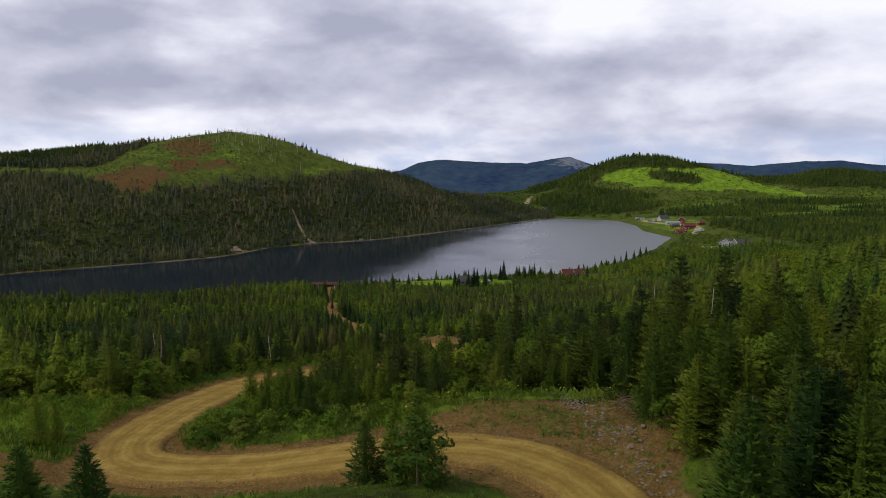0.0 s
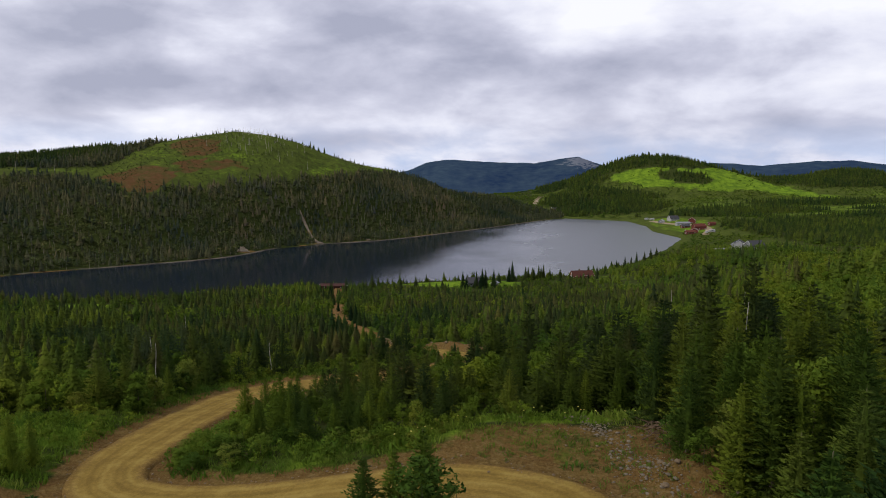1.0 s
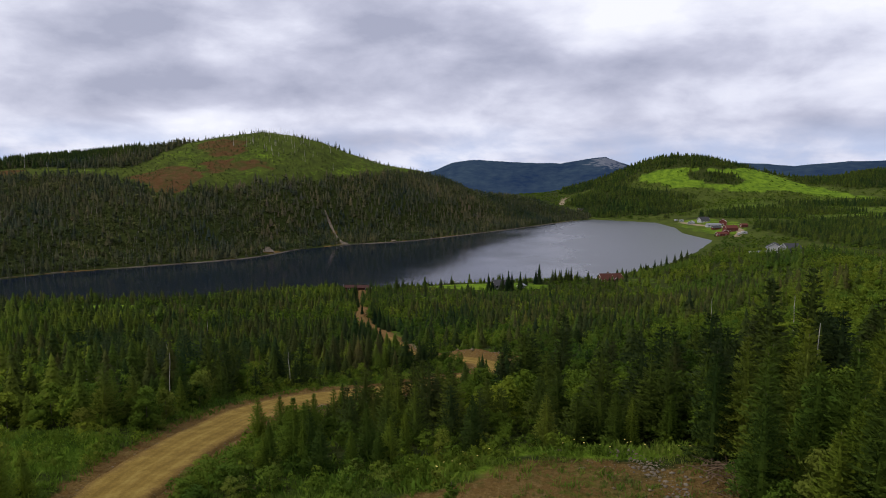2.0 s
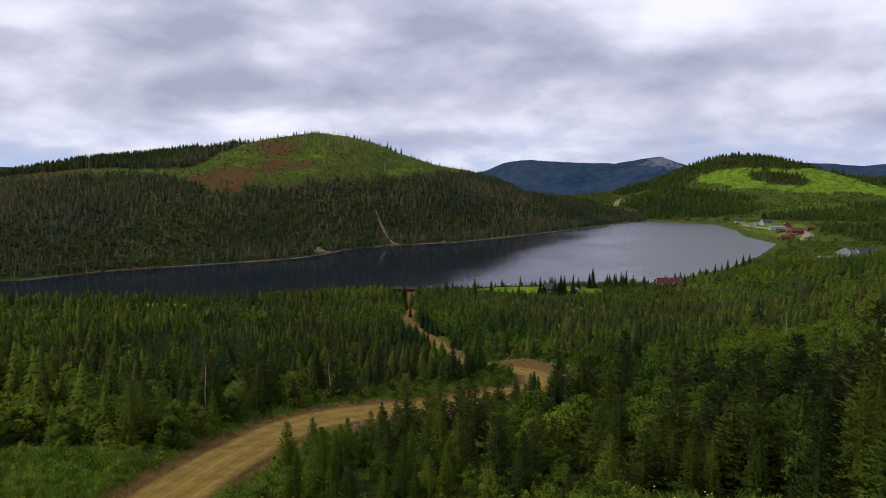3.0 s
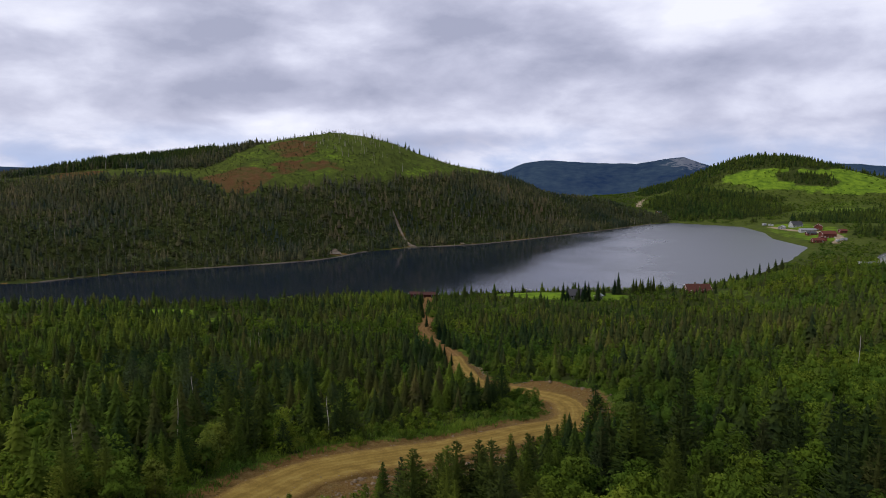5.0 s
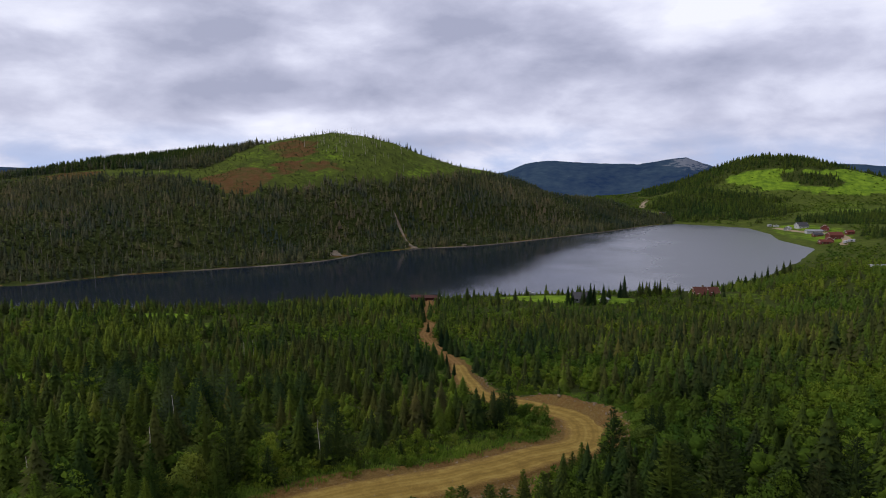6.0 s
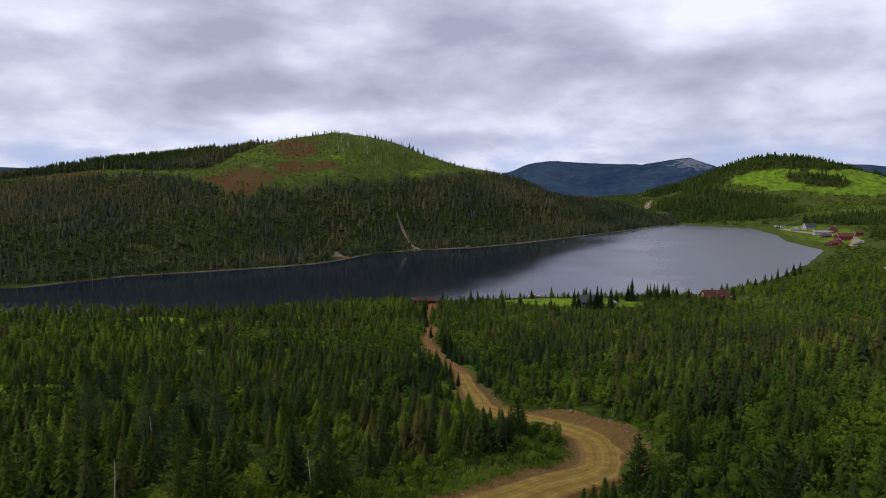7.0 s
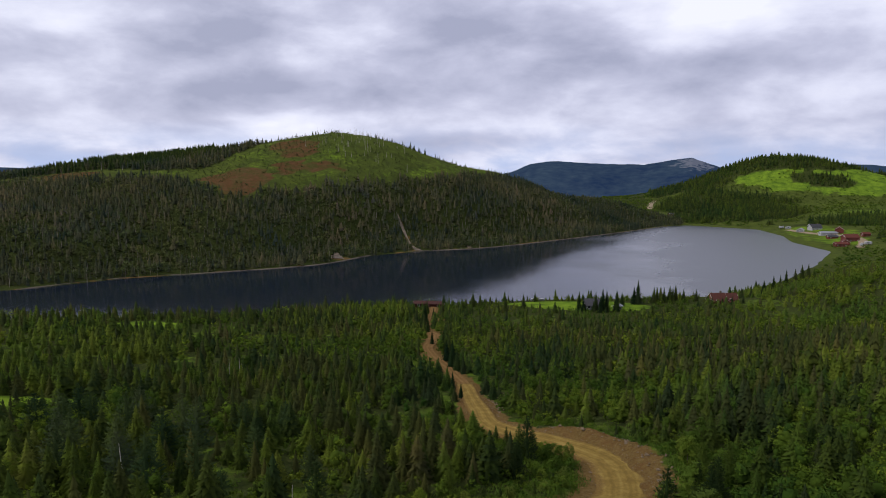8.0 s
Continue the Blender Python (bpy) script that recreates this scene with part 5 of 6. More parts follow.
tagged(new("gully_rubble", mesh_of("gully_rubble", V, F, GULLY, {"tone": T})), "grey broken rubble in the gully beside the bend", "stones", kind="stuff")


def boulder(x, y, size, k):
    V, F = stone(380 + k, 2)
    ob = new("boulder", mesh_of("boulder", V * size, F, ROCK))
    ob.matrix_basis = pose(x, y, on_ground(x, y) + 0.15 * size, 0, 0, 40 * k)
    return tagged(ob, "grey angular boulder on the dirt bank", "boulder", "boulders on the road bank")


for k, (x, y, s) in enumerate([(8.0, 43.5, 0.24), (8.6, 41.6, 0.2), (8.3, 46.6, 0.25), (9.0, 45.0, 0.22), (-29.6, 90, 0.34), (-27.4, 94.5, 0.3), (-25.0, 97.5, 0.36), (-13.2, 112.5, 0.36), (-23.6, 99.4, 0.3), (-7.2, 134, 0.35), (-7.4, 141, 0.3), (-8.6, 146.4, 0.35), (-11.4, 152.4, 0.3), (-18, 160.4, 0.4), (-22, 163.6, 0.3), (-37, 186, 0.4), (-39.5, 194, 0.4)]):
    boulder(x, y, s, k)


SCREE = plain("pale_scree", (0.145, 0.115, 0.082), 0.95, vary=0.5, scale=0.35, relief=0.3)
SHORE = plain("stony_waterline", (0.075, 0.062, 0.044), 0.95, vary=0.7, scale=0.08)


def scree(pts, label):
    """A strip of bare stones down the slope: x, y and half width of its middle, from top to foot."""
    line = smooth_line(pts, 1.6)
    d = np.gradient(line[:, :2], axis=0)
    d /= np.linalg.norm(d, axis=1)[:, None]
    cols = np.linspace(-1, 1, 9)
    w = line[:, 2, None] * (cols + 0.5 * (vnoise(np.arange(len(line)) * 1.6, np.zeros(len(line)), 5, 61) - 0.5)[:, None])
    X, Y = line[:, 0, None] + d[:, 1, None] * w, line[:, 1, None] - d[:, 0, None] * w
    Z = height(X.ravel(), Y.ravel()).reshape(X.shape) + 0.9 * (1 - cols ** 4) - 0.15 + 0.8 * (vnoise(X, Y, 2.2, 62) - 0.5)
    V = np.stack([X, Y, Z], -1).reshape(-1, 3)
    return tagged(new("landslide", mesh_of("landslide", V, grid_faces(9, len(line)), SCREE, None, True)), label, "landslide")


scree([(-219, 648, 0.7), (-212, 641, 1.7), (-204, 633, 1.1), (-196, 623, 1.9), (-187, 612, 3.4)], "pale stony landslide streak above the lake")
scree([(-240, 555, 3.0), (-236, 546, 5.0), (-232, 538, 5.5)], "bare reddish earth slip at the waterline")
scree([(-152, 651, 1.5), (-148, 644, 2.6)], "small bare slip at the waterline")
line = smooth_line([(a, b, 0) for a, b in LAKE[1:11]], 4.0)[:, :2]
d = np.gradient(line, axis=0)
d /= np.linalg.norm(d, axis=1)[:, None]
off = np.array([-1.6, -0.8, -0.2, 0.5])[None] + 1.2 * (vnoise(line[:, 0], line[:, 1], 16, 63) - 0.5)[:, None]
V = np.stack([line[:, 0, None] - d[:, 1, None] * off, line[:, 1, None] + d[:, 0, None] * off, np.tile([-0.3, 0.18, 0.5, 0.5], (len(line), 1)) + 0.3 * (vnoise(line[:, 0], line[:, 1], 6, 64) - 0.6)[:, None]], -1).reshape(-1, 3)
tagged(new("shore_stones", mesh_of("shore_stones", V, grid_faces(4, len(line)), SHORE, None, True)), "thin pale stony waterline under the wooded hill", "shore", kind="stuff")


OLDWOOD = plain("old_branches", (0.105, 0.07, 0.042), 0.9, vary=0.35, scale=6)


def stick(name, label, category, a, b, rad, group=""):
    """A weathered pole or branch from a to b."""
    a, b = Vector(a), Vector(b)
    n = 6
    bm = bmesh.new()
    r = random.Random(hash((round(a.x, 2), round(a.y, 2))) & 0xFFFF)
    rings = []
    for i in range(n):
        t = i / (n - 1)
        c = a.lerp(b, t) + Vector((r.uniform(-1, 1), r.uniform(-1, 1), r.uniform(-1, 1))) * rad * 0.8
        ax = (b - a).normalized()
        u = ax.orthogonal().normalized()
        w = ax.cross(u)
        rings.append([bm.verts.new(c + (u * math.cos(k * 1.0472) + w * math.sin(k * 1.0472)) * rad * (1.1 - 0.75 * t)) for k in range(6)])
    for p, q in zip(rings, rings[1:]):
        for k in range(6):
            bm.faces.new((p[k], p[(k + 1) % 6], q[(k + 1) % 6], q[k]))
    bm.faces.new(rings[0][::-1])
    bm.faces.new(rings[-1])
    ob = part(name, bm, DEADWOOD if name == "dead_tree" else OLDWOOD)
    return tagged(ob, label, category, group)


for k in range(46):
    cx, cy = 9.6 + rng.normal() * 0.6, 52.6 + rng.normal() * 1.5
    a = rng.uniform(0, 6.28)
    L = rng.uniform(0.5, 1.4)
    z = on_ground(cx, cy) + 0.1 + 0.8 * math.exp(-((cx - 9.6) / 0.8) ** 2 - ((cy - 52.6) / 1.8) ** 2)
    stick("dead_branch", "dark weathered dead branch on a brush heap", "branch", (cx - L * math.cos(a), cy - L * math.sin(a), z - rng.uniform(0.1, 0.3)), (cx + L * math.cos(a), cy + L * math.sin(a), z + rng.uniform(-0.1, 0.6)), rng.uniform(0.025, 0.06), "branches on the brush heap")
for x, y, h in [(17.6, 61.2, 8.6), (-52, 92, 6.5), (-58, 84, 5.0), (-40.3, 106, 5.2), (-102, 190, 6), (-100, 191, 6.5), (-97, 188, 5.5), (36, 118, 8), (29, 140, 8), (-64, 112, 5.5)]:
    z = on_ground(x, y)
    stick("dead_tree", "bare bleached dead tree trunk among the spruces", "dead tree", (x, y, z - 0.2), (x + rng.uniform(-0.6, 0.6), y, z + h), 0.06, "dead trees on the slope")

# bleached snags on the felled hilltop, and lone spruces on its crest
tv, tf = trunk_arrays(0.013, 1.0, 4)
tf = np.concatenate([tf[:, [0, 1, 2]], tf[:, [0, 2, 3]]])
x, y, r = spots_in(-350, -225, 690, 800, 5.0, 10)
keep = (r.random(len(x)) < 0.55 * bump(x, y, -300, 745, 26, 30)) & (cleared(x, y) > 0.3)
x, y = np.append(x[keep], r.uniform(-600, -420, 14)), np.append(y[keep], r.uniform(600, 660, 14))
V, F, T, N = scatter(np.stack([x, y, height(x, y) - 0.2], 1), r.uniform(5, 10, len(x)), [(tv, tf)], np.full(len(x), 1.6), 10)
tagged(new("snags", mesh_of("snags", V, F, DEADWOOD, {"tone": T})), "bleached dead trunks standing on the felled hilltop", "dead trees", kind="stuff")
k = r.uniform(5.9, 11.2, 95)
x = np.interp(k, range(len(CREST)), [c[0] for c in CREST]) + r.normal(0, 3, len(k))
y = np.interp(k, range(len(CREST)), [c[1] for c in CREST]) + r.normal(0, 6, len(k)) + 2
forest("crest_spruces", "slender spruces along the crest of the hill", x, y, r.uniform(2.0, 5.5, len(k)) * np.where((k > 9.6) & (k < 10.2), 1.6, 1.0), SPRUCE_FAR, NEEDLES, 67, np.full(len(k), 0.75), r.random(len(k)) * 0.3)
k = r.uniform(2.35, 5.2, 1400)
x = np.interp(k, range(len(CREST)), [c[0] for c in CREST]) + r.normal(0, 6, len(k))
y = np.interp(k, range(len(CREST)), [c[1] for c in CREST]) + r.normal(-18, 18, len(k))
forest("crest_spruces", "dark wood left standing on the western crest", x, y, r.uniform(8, 13, len(k)) * np.interp(k, [2.3, 3, 4.8, 5.2], [0.5, 1, 1, 0.6]), SPRUCE_TINY, NEEDLES, 68, np.full(len(k), 0.9), r.random(len(k)) * 0.2)
# pale stems among the broadleaf trees of the hillside
x, y = HILL_STEMS[0]
some = r.random(len(x)) < 0.3
x, y = x[some] + r.normal(0, 0.6, some.sum()), y[some] - r.uniform(0.5, 2.0, some.sum())
V, F, T, N = scatter(np.stack([x, y, height(x, y) - 0.2], 1), r.uniform(5, 9.5, len(x)), [(tv, tf)], np.full(len(x), 1.3), 12)
STEM = plain("pale_stems", (0.20, 0.18, 0.145), 0.9, vary=0.35, scale=0.5)
tagged(new("hillside_stems", mesh_of("hillside_stems", V, F, STEM, {"tone": T})), "pale grey trunks among the trees of the hillside", "tree trunks", kind="stuff")
# low regrowth on the felled land
x, y, r = spots_in(-760, 0, 480, 900, 4.2, 11)
keep = (r.random(len(x)) < 0.75 * cleared(x, y)) & (vnoise(x, y, 25, 111) > 0.36) & in_sight(x, y, 3) & (y < np.interp(x, [c[0] for c in CREST], [c[1] for c in CREST]) + 20)
x, y = x[keep], y[keep]
V, F, T, N = scatter(np.stack([x, y, height(x, y) - 0.2], 1), r.uniform(0.8, 2.4, len(x)), LEAFY_TINY, np.full(len(x), 1.2), 11, np.clip(vnoise(x, y, 60, 112) * 0.6 + r.uniform(-0.2, 0.2, len(x)), 0, 1))
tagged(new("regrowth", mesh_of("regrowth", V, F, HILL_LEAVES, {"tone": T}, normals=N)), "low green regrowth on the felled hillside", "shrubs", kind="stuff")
# ---------------------------------------------------------------- houses
ROOF_RED = plain("red_metal_roof", (0.085, 0.022, 0.014), 0.85, vary=0.15, scale=2)
ROOF_RUST = plain("rust_red_roof", (0.062, 0.020, 0.013), 0.85, vary=0.2, scale=1)
ROOF_GREY = plain("grey_shingle_roof", (0.038, 0.038, 0.042), 0.85, vary=0.2, scale=2)
ROOF_PALE = plain("pale_metal_roof", (0.17, 0.175, 0.19), 0.6, vary=0.1, scale=1)
WALL_WHITE = plain("white_siding", (0.33, 0.33, 0.33), 0.6, vary=0.06, scale=1)
WALL_RED = plain("red_siding", (0.115, 0.030, 0.022), 0.7, vary=0.15, scale=1)
WALL_DARK = plain("dark_red_boards", (0.048, 0.015, 0.011), 0.9, vary=0.2, scale=1)
ROOF_DARK = plain("rusty_roof", (0.042, 0.014, 0.010), 0.9, vary=0.25, scale=1)
WALL_BROWN = plain("brown_log_wall", (0.16, 0.075, 0.038), 0.7, vary=0.2, scale=1)
WALL_GREY = plain("grey_siding", (0.20, 0.20, 0.20), 0.7, vary=0.1, scale=1)
TRIM = plain("white_trim", (0.75, 0.75, 0.73), 0.5, vary=0.05)
DOOR = plain("door_paint", (0.12, 0.08, 0.06), 0.6, vary=0.1)
PANE, nt, b = material("window_pane")
b.inputs["Base Color"].default_value = (0.03, 0.035, 0.04, 1)
b.inputs["Roughness"].default_value = 0.08


def box_bm(x0, x1, y0, y1, z0, z1):
    bm = bmesh.new()
    bmesh.ops.create_cube(bm, size=1.0, matrix=Matrix.Translation(((x0 + x1) / 2, (y0 + y1) / 2, (z0 + z1) / 2)) @ Matrix.Diagonal((x1 - x0, y1 - y0, z1 - z0, 1)))
    return bm


def house(x, y, turn, long, deep, eaves, pitch, wall_mat, roof_mat, label, windows=3, chimney=False, category="house", name="house", group=""):
    """A gabled house; its ridge runs along its own x."""
    z = min(on_ground(x + dx, y + dy) for dx in (-deep / 2, deep / 2) for dy in (-deep / 2, deep / 2))
    base = new(name)
    base.matrix_basis = pose(x, y, z, 0, 0, turn)
    tagged(base, label, category, group)
    ridge = eaves + deep / 2 * math.tan(radians(pitch))
    bm = bmesh.new()
    prof = [(-deep / 2, -0.6), (deep / 2, -0.6), (deep / 2, eaves), (0, ridge), (-deep / 2, eaves)]
    ends = [[bm.verts.new((s * long / 2, py_, pz_)) for py_, pz_ in prof] for s in (-1, 1)]
    bm.faces.new(ends[0][::-1])
    bm.faces.new(ends[1])
    for k in range(5):
        bm.faces.new((ends[0][k], ends[0][(k + 1) % 5], ends[1][(k + 1) % 5], ends[1][k]))
    bmesh.ops.recalc_face_normals(bm, faces=bm.faces)
    part("wall", bm, wall_mat, base)
    for s in (-1, 1):
        bm = bmesh.new()
        over, th = 0.5, 0.16
        run = deep / 2 + over
        drop = run * math.tan(radians(pitch))
        pts = [(0, ridge + 0.05), (s * run, ridge + 0.05 - drop), (s * run, ridge + 0.05 - drop + th), (0, ridge + 0.05 + th)]
        en = [[bm.verts.new((e * (long / 2 + over), a_, b_)) for a_, b_ in pts] for e in (-1, 1)]
        bm.faces.new(en[0])
        bm.faces.new(en[1][::-1])
        for k in range(4):
            bm.faces.new((en[0][k], en[1][k], en[1][(k + 1) % 4], en[0][(k + 1) % 4]))
        bmesh.ops.recalc_face_normals(bm, faces=bm.faces)
        roof = part("roof", bm, roof_mat, base)
        for e in (-1, 1):
            bm = bmesh.new()
            c = [(e * (long / 2 + over), a_, b_) for a_, b_ in pts]
            v0 = [bm.verts.new((q[0] + e * 0.02, q[1], q[2] - 0.06)) for q in c]
            v1 = [bm.verts.new((q[0] + e * 0.07, q[1], q[2] - 0.06)) for q in c]
            bm.faces.new(v0)
            bm.faces.new(v1[::-1])
            for k in range(4):
                bm.faces.new((v0[k], v1[k], v1[(k + 1) % 4], v0[(k + 1) % 4]))
            bmesh.ops.recalc_face_normals(bm, faces=bm.faces)
            part("bargeboard", bm, TRIM, roof, "white painted gable board")
    for side in (-1, 1):
        for k in range(windows):
            wx = (k + 0.5) / windows * long - long / 2
            if side == -1 and k == windows // 2:
                part("door", box_bm(wx - 0.45, wx + 0.45, side * deep / 2 - 0.05, side * deep / 2 + 0.05, 0.1, 2.1), DOOR, base)
                continue
            fr = part("window", box_bm(wx - 0.6, wx + 0.6, side * deep / 2 - 0.06, side * deep / 2 + 0.06, 0.95, 2.15), TRIM, base)
            part("pane", box_bm(wx - 0.5, wx + 0.5, side * deep / 2 - 0.075, side * deep / 2 + 0.075, 1.05, 2.05), PANE, fr)
    for side in (-1, 1):
        fr = part("window", box_bm(side * long / 2 - 0.06, side * long / 2 + 0.06, -0.7, 0.7, 1.0, 2.2), TRIM, base)
        part("pane", box_bm(side * long / 2 - 0.075, side * long / 2 + 0.075, -0.6, 0.6, 1.1, 2.1), PANE, fr)
    if chimney:
        part("chimney", box_bm(long * 0.2, long * 0.2 + 0.7, -0.35, 0.35, ridge - 0.6, ridge + 1.1), ROCK, base, "grey stone chimney")
    return base


VIL = "houses of the lakeside hamlet"
house(192, 886, 20, 12, 9, 3.2, 40, WALL_WHITE, ROOF_GREY, "white gabled house with a grey roof by the lake", 3, True, group=VIL)
house(176, 878, 70, 9, 7, 2.6, 30, WALL_GREY, ROOF_PALE, "pale metal-roofed garage beside the white house", 2, group=VIL)
house(191, 830, 8, 16, 7, 2.7, 20, WALL_WHITE, ROOF_PALE, "long low white house with a pale metal roof", 4, group=VIL)
house(203, 836, 75, 9, 8, 4.6, 35, WALL_RED, ROOF_RED, "tall red wooden house with a red roof", 2, group=VIL)
house(186, 796, 10, 9, 6, 2.5, 28, WALL_RED, ROOF_GREY, "small red cabin with a grey roof", 2, group=VIL)
house(194, 768, 12, 13, 9, 4.4, 30, WALL_RED, ROOF_RED, "large dark-red lodge with white trim", 4, True, group=VIL)
house(184, 747, 80, 10, 7, 3.0, 32, WALL_RED, ROOF_RED, "dark-red lodge annex with white trim", 3, group=VIL)
house(177, 735, 10, 10, 6, 2.6, 30, WALL_RED, ROOF_RED, "low dark-red cabin near the beach", 3, group=VIL)
house(214, 792, 15, 7, 5, 2.8, 30, WALL_RED, ROOF_RED, "bright red shed at the edge of the wood", 1, category="shed", name="shed", group=VIL)
house(50, 1036, 30, 11, 6, 2.3, 25, WALL_BROWN, ROOF_GREY, "brown cottage in a sandy yard at the lake's end", 3, group=VIL)
house(33, 411, 22, 7.0, 7.0, 1.8, 42, WALL_BROWN, ROOF_RUST, "red-roofed wooden house on the near shore", 2, True)
house(39.6, 414, 22, 5.4, 6.2, 1.6, 42, WALL_BROWN, ROOF_RUST, "red-roofed wing of the shore house", 2)
house(-27, 380, 10, 7, 7, 2.4, 36, WALL_GREY, ROOF_GREY, "grey-roofed cottage beside the meadow", 2)
house(-15, 381, 60, 3.4, 3, 2.0, 25, WALL_GREY, ROOF_PALE, "small grey shed beside the cottage", 1, category="shed", name="shed")
house(133, 434, 70, 9, 8, 4.8, 30, WALL_WHITE, ROOF_GREY, "white two-storey house in a forest clearing", 3)
house(139, 424, 20, 9, 8, 3.2, 35, WALL_GREY, ROOF_GREY, "grey gabled house in a forest clearing", 2)
house(122, 428, 15, 9, 4, 2.6, 12, WALL_WHITE, ROOF_PALE, "long white cabin in a forest clearing", 3)
house(-107, 374, 8, 15, 7, 2.2, 12, WALL_DARK, ROOF_DARK, "low dark-red boathouse at the end of the road", 3, category="boathouse", name="boathouse")


def boat(x, y, z, turn, length, label):
    base = new("boat")
    base.matrix_basis = pose(x, y, z, 0, 0, turn)
    tagged(base, label, "boat")
    bm = bmesh.new()
    n, rings = 9, []
    for i in range(n):
        t = i / (n - 1)
        w = 0.95 * (1 - max(0, t - 0.55) ** 2 / 0.2025) ** 0.5 if t > 0.55 else 0.95 - 0.15 * (0.55 - t)
        X = (t - 0.5) * length
        rings.append([bm.verts.new((X, sgn * w * k, q)) for sgn, k, q in ((-1, 1, 0.95 + 0.2 * t), (-1, 0.75, 0.35), (1, 0.02, 0.05 + 0.1 * t), (1, 0.75, 0.35), (1, 1, 0.95 + 0.2 * t))])
    for p, q in zip(rings, rings[1:]):
        for k in range(4):
            bm.faces.new((p[k], p[k + 1], q[k + 1], q[k]))
    for p, q in zip(rings[:-1], rings[1:]):
        bm.faces.new((p[4], p[0], q[0], q[4]))
    bm.faces.new(rings[0])
    bmesh.ops.recalc_face_normals(bm, faces=bm.faces)
    part("hull", bm, WALL_WHITE, base)
    part("cabin", box_bm(-length * 0.15, length * 0.12, -0.6, 0.6, 1.0, 1.9), WALL_GREY, base)
    return base


boat(-57, 411, on_ground(-57, 411) - 0.02, 8, 7.0, "white motor boat drawn up on the grass")


def camper(x, y, turn, label):
    z = on_ground(x, y)
    base = new("camper")
    base.matrix_basis = pose(x, y, z, 0, 0, turn)
    tagged(base, label, "camper", "campers by the lake")
    bm = box_bm(-3, 3, -1.15, 1.15, 0.5, 2.9)
    bmesh.ops.bevel(bm, geom=bm.edges, offset=0.25, segments=2, affect="EDGES")
    part("body", bm, WALL_WHITE, base)
    part("window", box_bm(-1.2, 0.6, -1.18, 1.18, 1.5, 2.2), PANE, base)
    for sx in (-1.6, 1.6):
        for sy in (-1.0, 1.0):
            bm = bmesh.new()
            bmesh.ops.create_cone(bm, cap_ends=True, segments=14, radius1=0.38, radius2=0.38, depth=0.25, matrix=Matrix.Translation((sx, sy, 0.38)) @ Matrix.Rotation(radians(90), 4, "X"))
            part("wheel", bm, DOOR, base)
    return base


for x, y, t in [(171, 914, 10), (166, 925, 40), (193, 731, 60), (200, 738, 10)]:
    camper(x, y, t, "white camper van parked on the lakeside grass")

# yards and the far road cut, bare sand laid on the land
SAND = plain("pale_sand", (0.215, 0.165, 0.10), 0.95, vary=0.2, scale=0.6)


def ribbon(name, label, pts, half, mat, lift=0.25):
    line = smooth_line([(px_, py_, 0) for px_, py_ in pts], 4.0)
    d = np.gradient(line[:, :2], axis=0)
    d /= np.linalg.norm(d, axis=1)[:, None]
    sd_ = np.stack([d[:, 1], -d[:, 0]], 1)
    cols = np.array([-1.0, -0.5, 0.0, 0.5, 1.0])
    V = np.zeros((len(line), 5, 3))
    V[:, :, :2] = line[:, None, :2] + sd_[:, None] * (cols * half)[None, :, None]
    V[:, :, 2] = height(V[:, :, 0].ravel(), V[:, :, 1].ravel()).reshape(len(line), 5) + lift
    return tagged(new(name, mesh_of(name, V.reshape(-1, 3), grid_faces(5, len(line))[:, ::-1], mat, None, True)), label, "road", kind="structure")


ribbon("road", "sandy yard and track between the red lodges", [(168, 905), (180, 860), (197, 815), (204, 780), (200, 750), (188, 722)], 4.0, SAND)
ribbon("road", "pale dirt road climbing away from the lake", [(22, 1095), (23, 1150), (27, 1200), (36, 1260)], 4.5, SAND)

# ---------------------------------------------------------------- distance
FAR_HILL, nt, b = material("far_mountain_forest_haze")
pos = coords(nt)
n = fbm(nt, pos, 0.006, 8.0, 0.62)
n2 = fbm(nt, pos, 0.03, 6.0, 0.6)
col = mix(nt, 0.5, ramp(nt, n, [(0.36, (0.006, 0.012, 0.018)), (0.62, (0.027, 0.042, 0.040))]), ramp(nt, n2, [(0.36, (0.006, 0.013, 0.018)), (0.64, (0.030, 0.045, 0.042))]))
bare = node(nt, "ShaderNodeAttribute")
bare.attribute_name = "bare"
col = mix(nt, ramp(nt, maths(nt, "ADD", bare.outputs["Fac"], maths(nt, "MULTIPLY", maths(nt, "SUBTRACT", n2, 0.5), 2.4)), [(0.45, (0, 0, 0)), (0.65, (1, 1, 1))]), col, (0.10, 0.105, 0.105))
nt.links.new(col, b.inputs["Base Color"])
b.inputs["Roughness"].default_value = 1.0
b.inputs["Specular IOR Level"].default_value = 0.0
# Blue glow, with the bluish base colour, stands for the haze of distance
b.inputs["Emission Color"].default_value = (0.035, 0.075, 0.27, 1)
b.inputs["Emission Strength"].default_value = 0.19


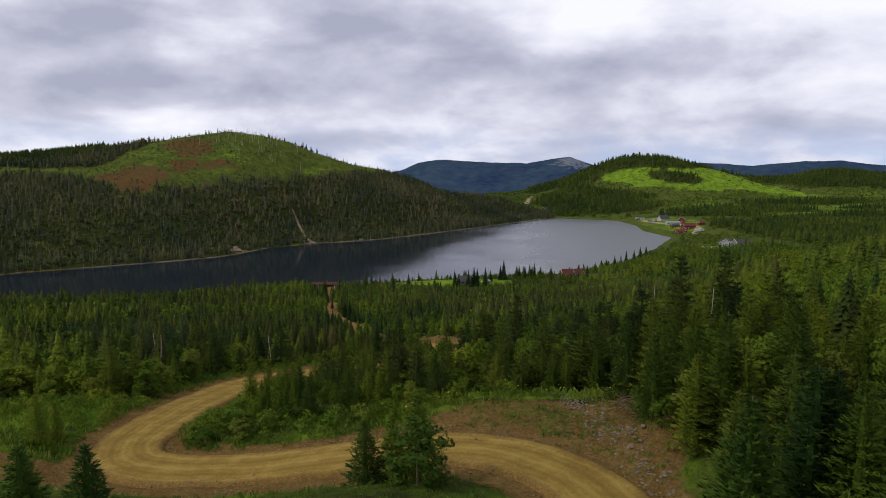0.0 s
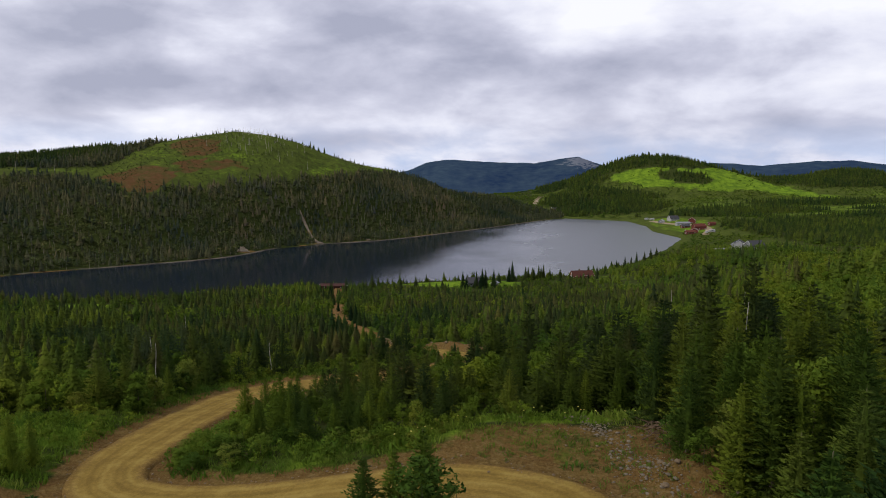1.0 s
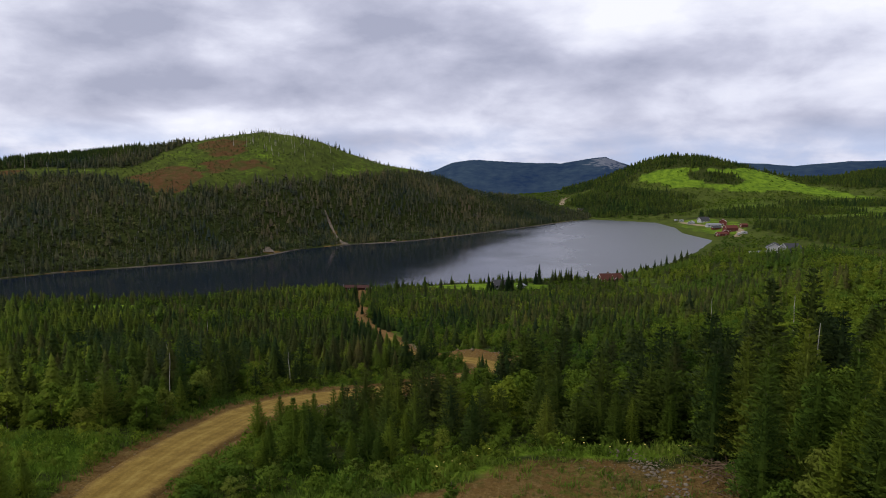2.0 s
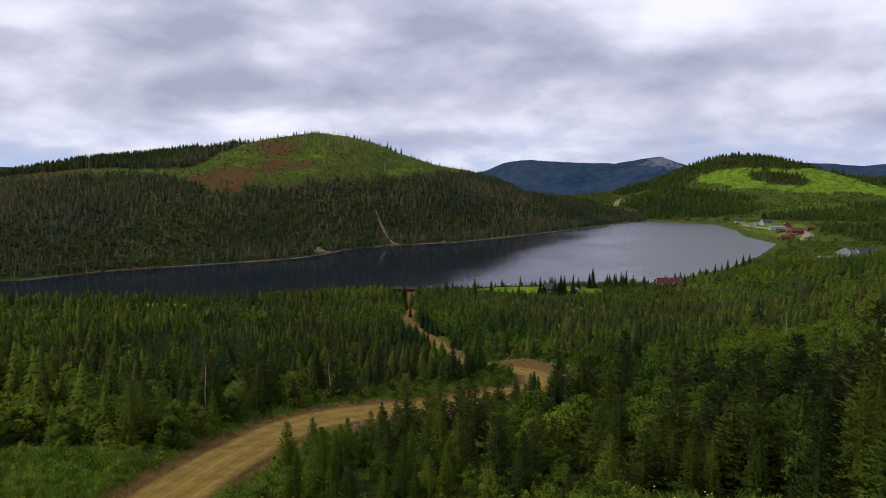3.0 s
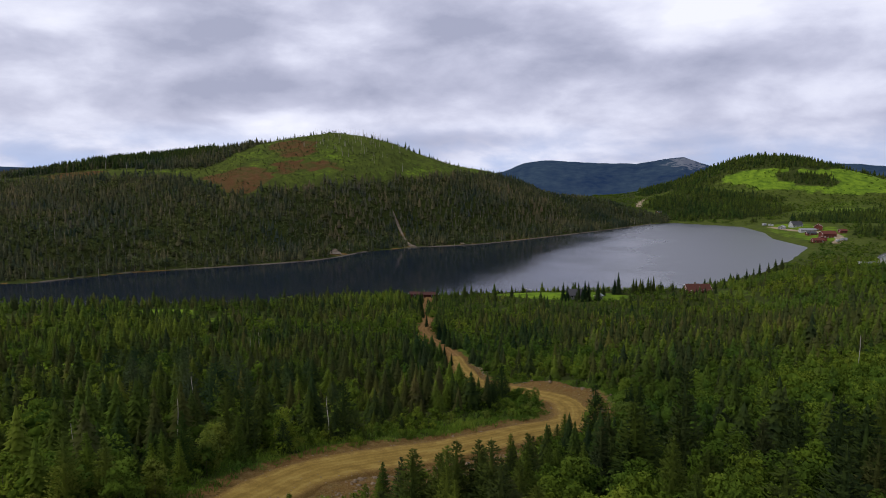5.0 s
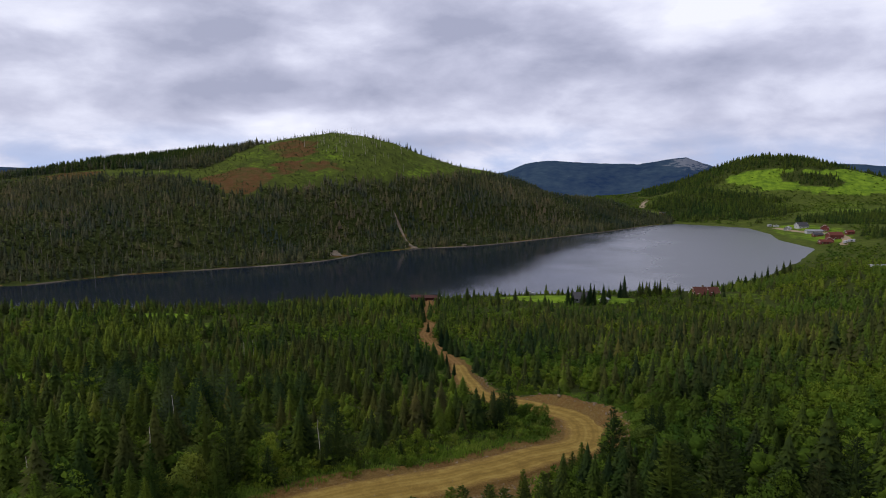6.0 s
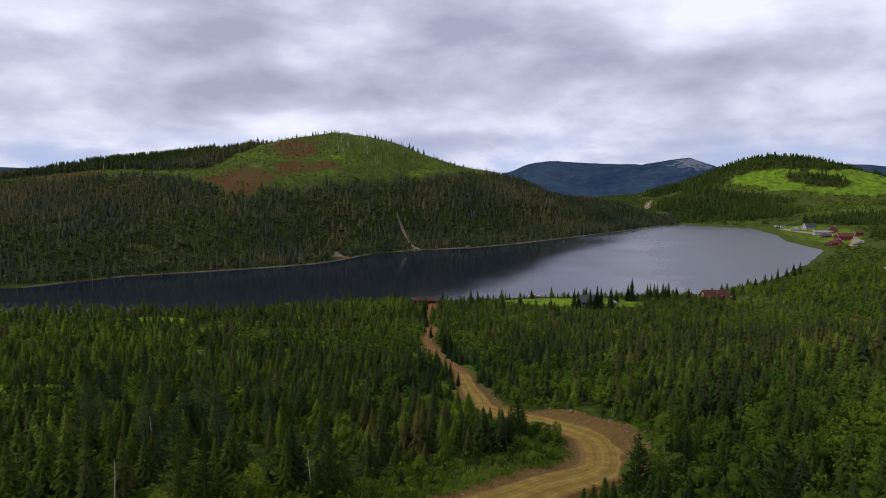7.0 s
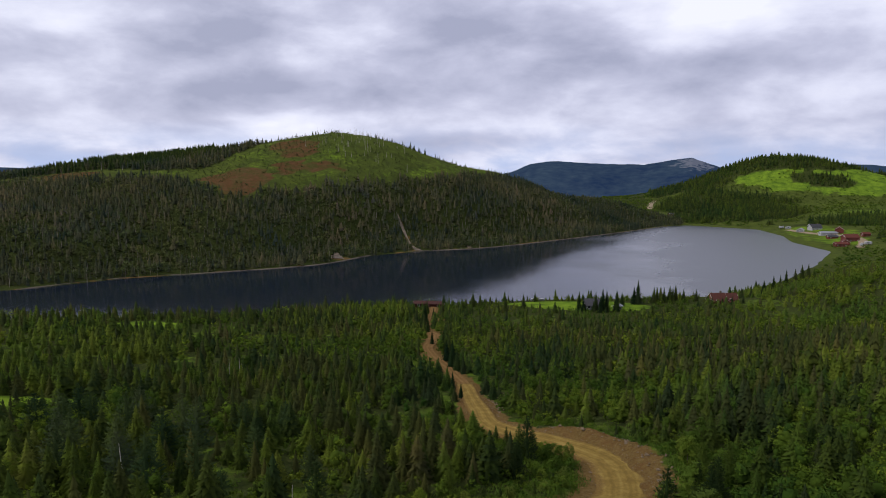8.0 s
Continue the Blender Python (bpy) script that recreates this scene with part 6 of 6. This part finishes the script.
def mountain(name, az0, az1, dist, crest, depth, label, seed, bare_at=None):
    """A far ridge: crest gives its height at steps of bearing (degrees east of north)."""
    az = np.radians(np.linspace(az0, az1, 160))
    top = np.interp(np.degrees(az), [c[0] for c in crest], [c[1] for c in crest])
    top = top + 5 * (vnoise(np.degrees(az) * 10, az * 0, 6, seed, 4) - 0.5)
    rows = np.linspace(-1, 1, 26)
    A, Q = np.meshgrid(az, rows)
    D = dist + Q * depth
    X, Y = D * np.sin(A), D * np.cos(A)
    lum = vnoise(X, Y, 260, seed + 1, 4) - 0.5
    fall = 1 - np.abs(Q) ** 1.3
    ends = np.minimum(ease(0, 0.08, (A - az[0]) / (az[-1] - az[0])), ease(0, 0.08, (az[-1] - A) / (az[-1] - az[0])))
    Z = -70 + (np.tile(top, (len(rows), 1)) + 70) * fall * ends + 50 * lum * fall * (1 - fall) * 2
    b_at = np.zeros(A.size) if bare_at is None else (bump(np.degrees(A), Z, bare_at[0], bare_at[1], bare_at[2], 22) * 0.85).ravel()
    ob = new(name, mesh_of(name, np.stack([X, Y, Z - 8], -1).reshape(-1, 3), grid_faces(len(az), len(rows)), FAR_HILL, {"bare": b_at}, True))
    return tagged(ob, label, "mountain", kind="structure")


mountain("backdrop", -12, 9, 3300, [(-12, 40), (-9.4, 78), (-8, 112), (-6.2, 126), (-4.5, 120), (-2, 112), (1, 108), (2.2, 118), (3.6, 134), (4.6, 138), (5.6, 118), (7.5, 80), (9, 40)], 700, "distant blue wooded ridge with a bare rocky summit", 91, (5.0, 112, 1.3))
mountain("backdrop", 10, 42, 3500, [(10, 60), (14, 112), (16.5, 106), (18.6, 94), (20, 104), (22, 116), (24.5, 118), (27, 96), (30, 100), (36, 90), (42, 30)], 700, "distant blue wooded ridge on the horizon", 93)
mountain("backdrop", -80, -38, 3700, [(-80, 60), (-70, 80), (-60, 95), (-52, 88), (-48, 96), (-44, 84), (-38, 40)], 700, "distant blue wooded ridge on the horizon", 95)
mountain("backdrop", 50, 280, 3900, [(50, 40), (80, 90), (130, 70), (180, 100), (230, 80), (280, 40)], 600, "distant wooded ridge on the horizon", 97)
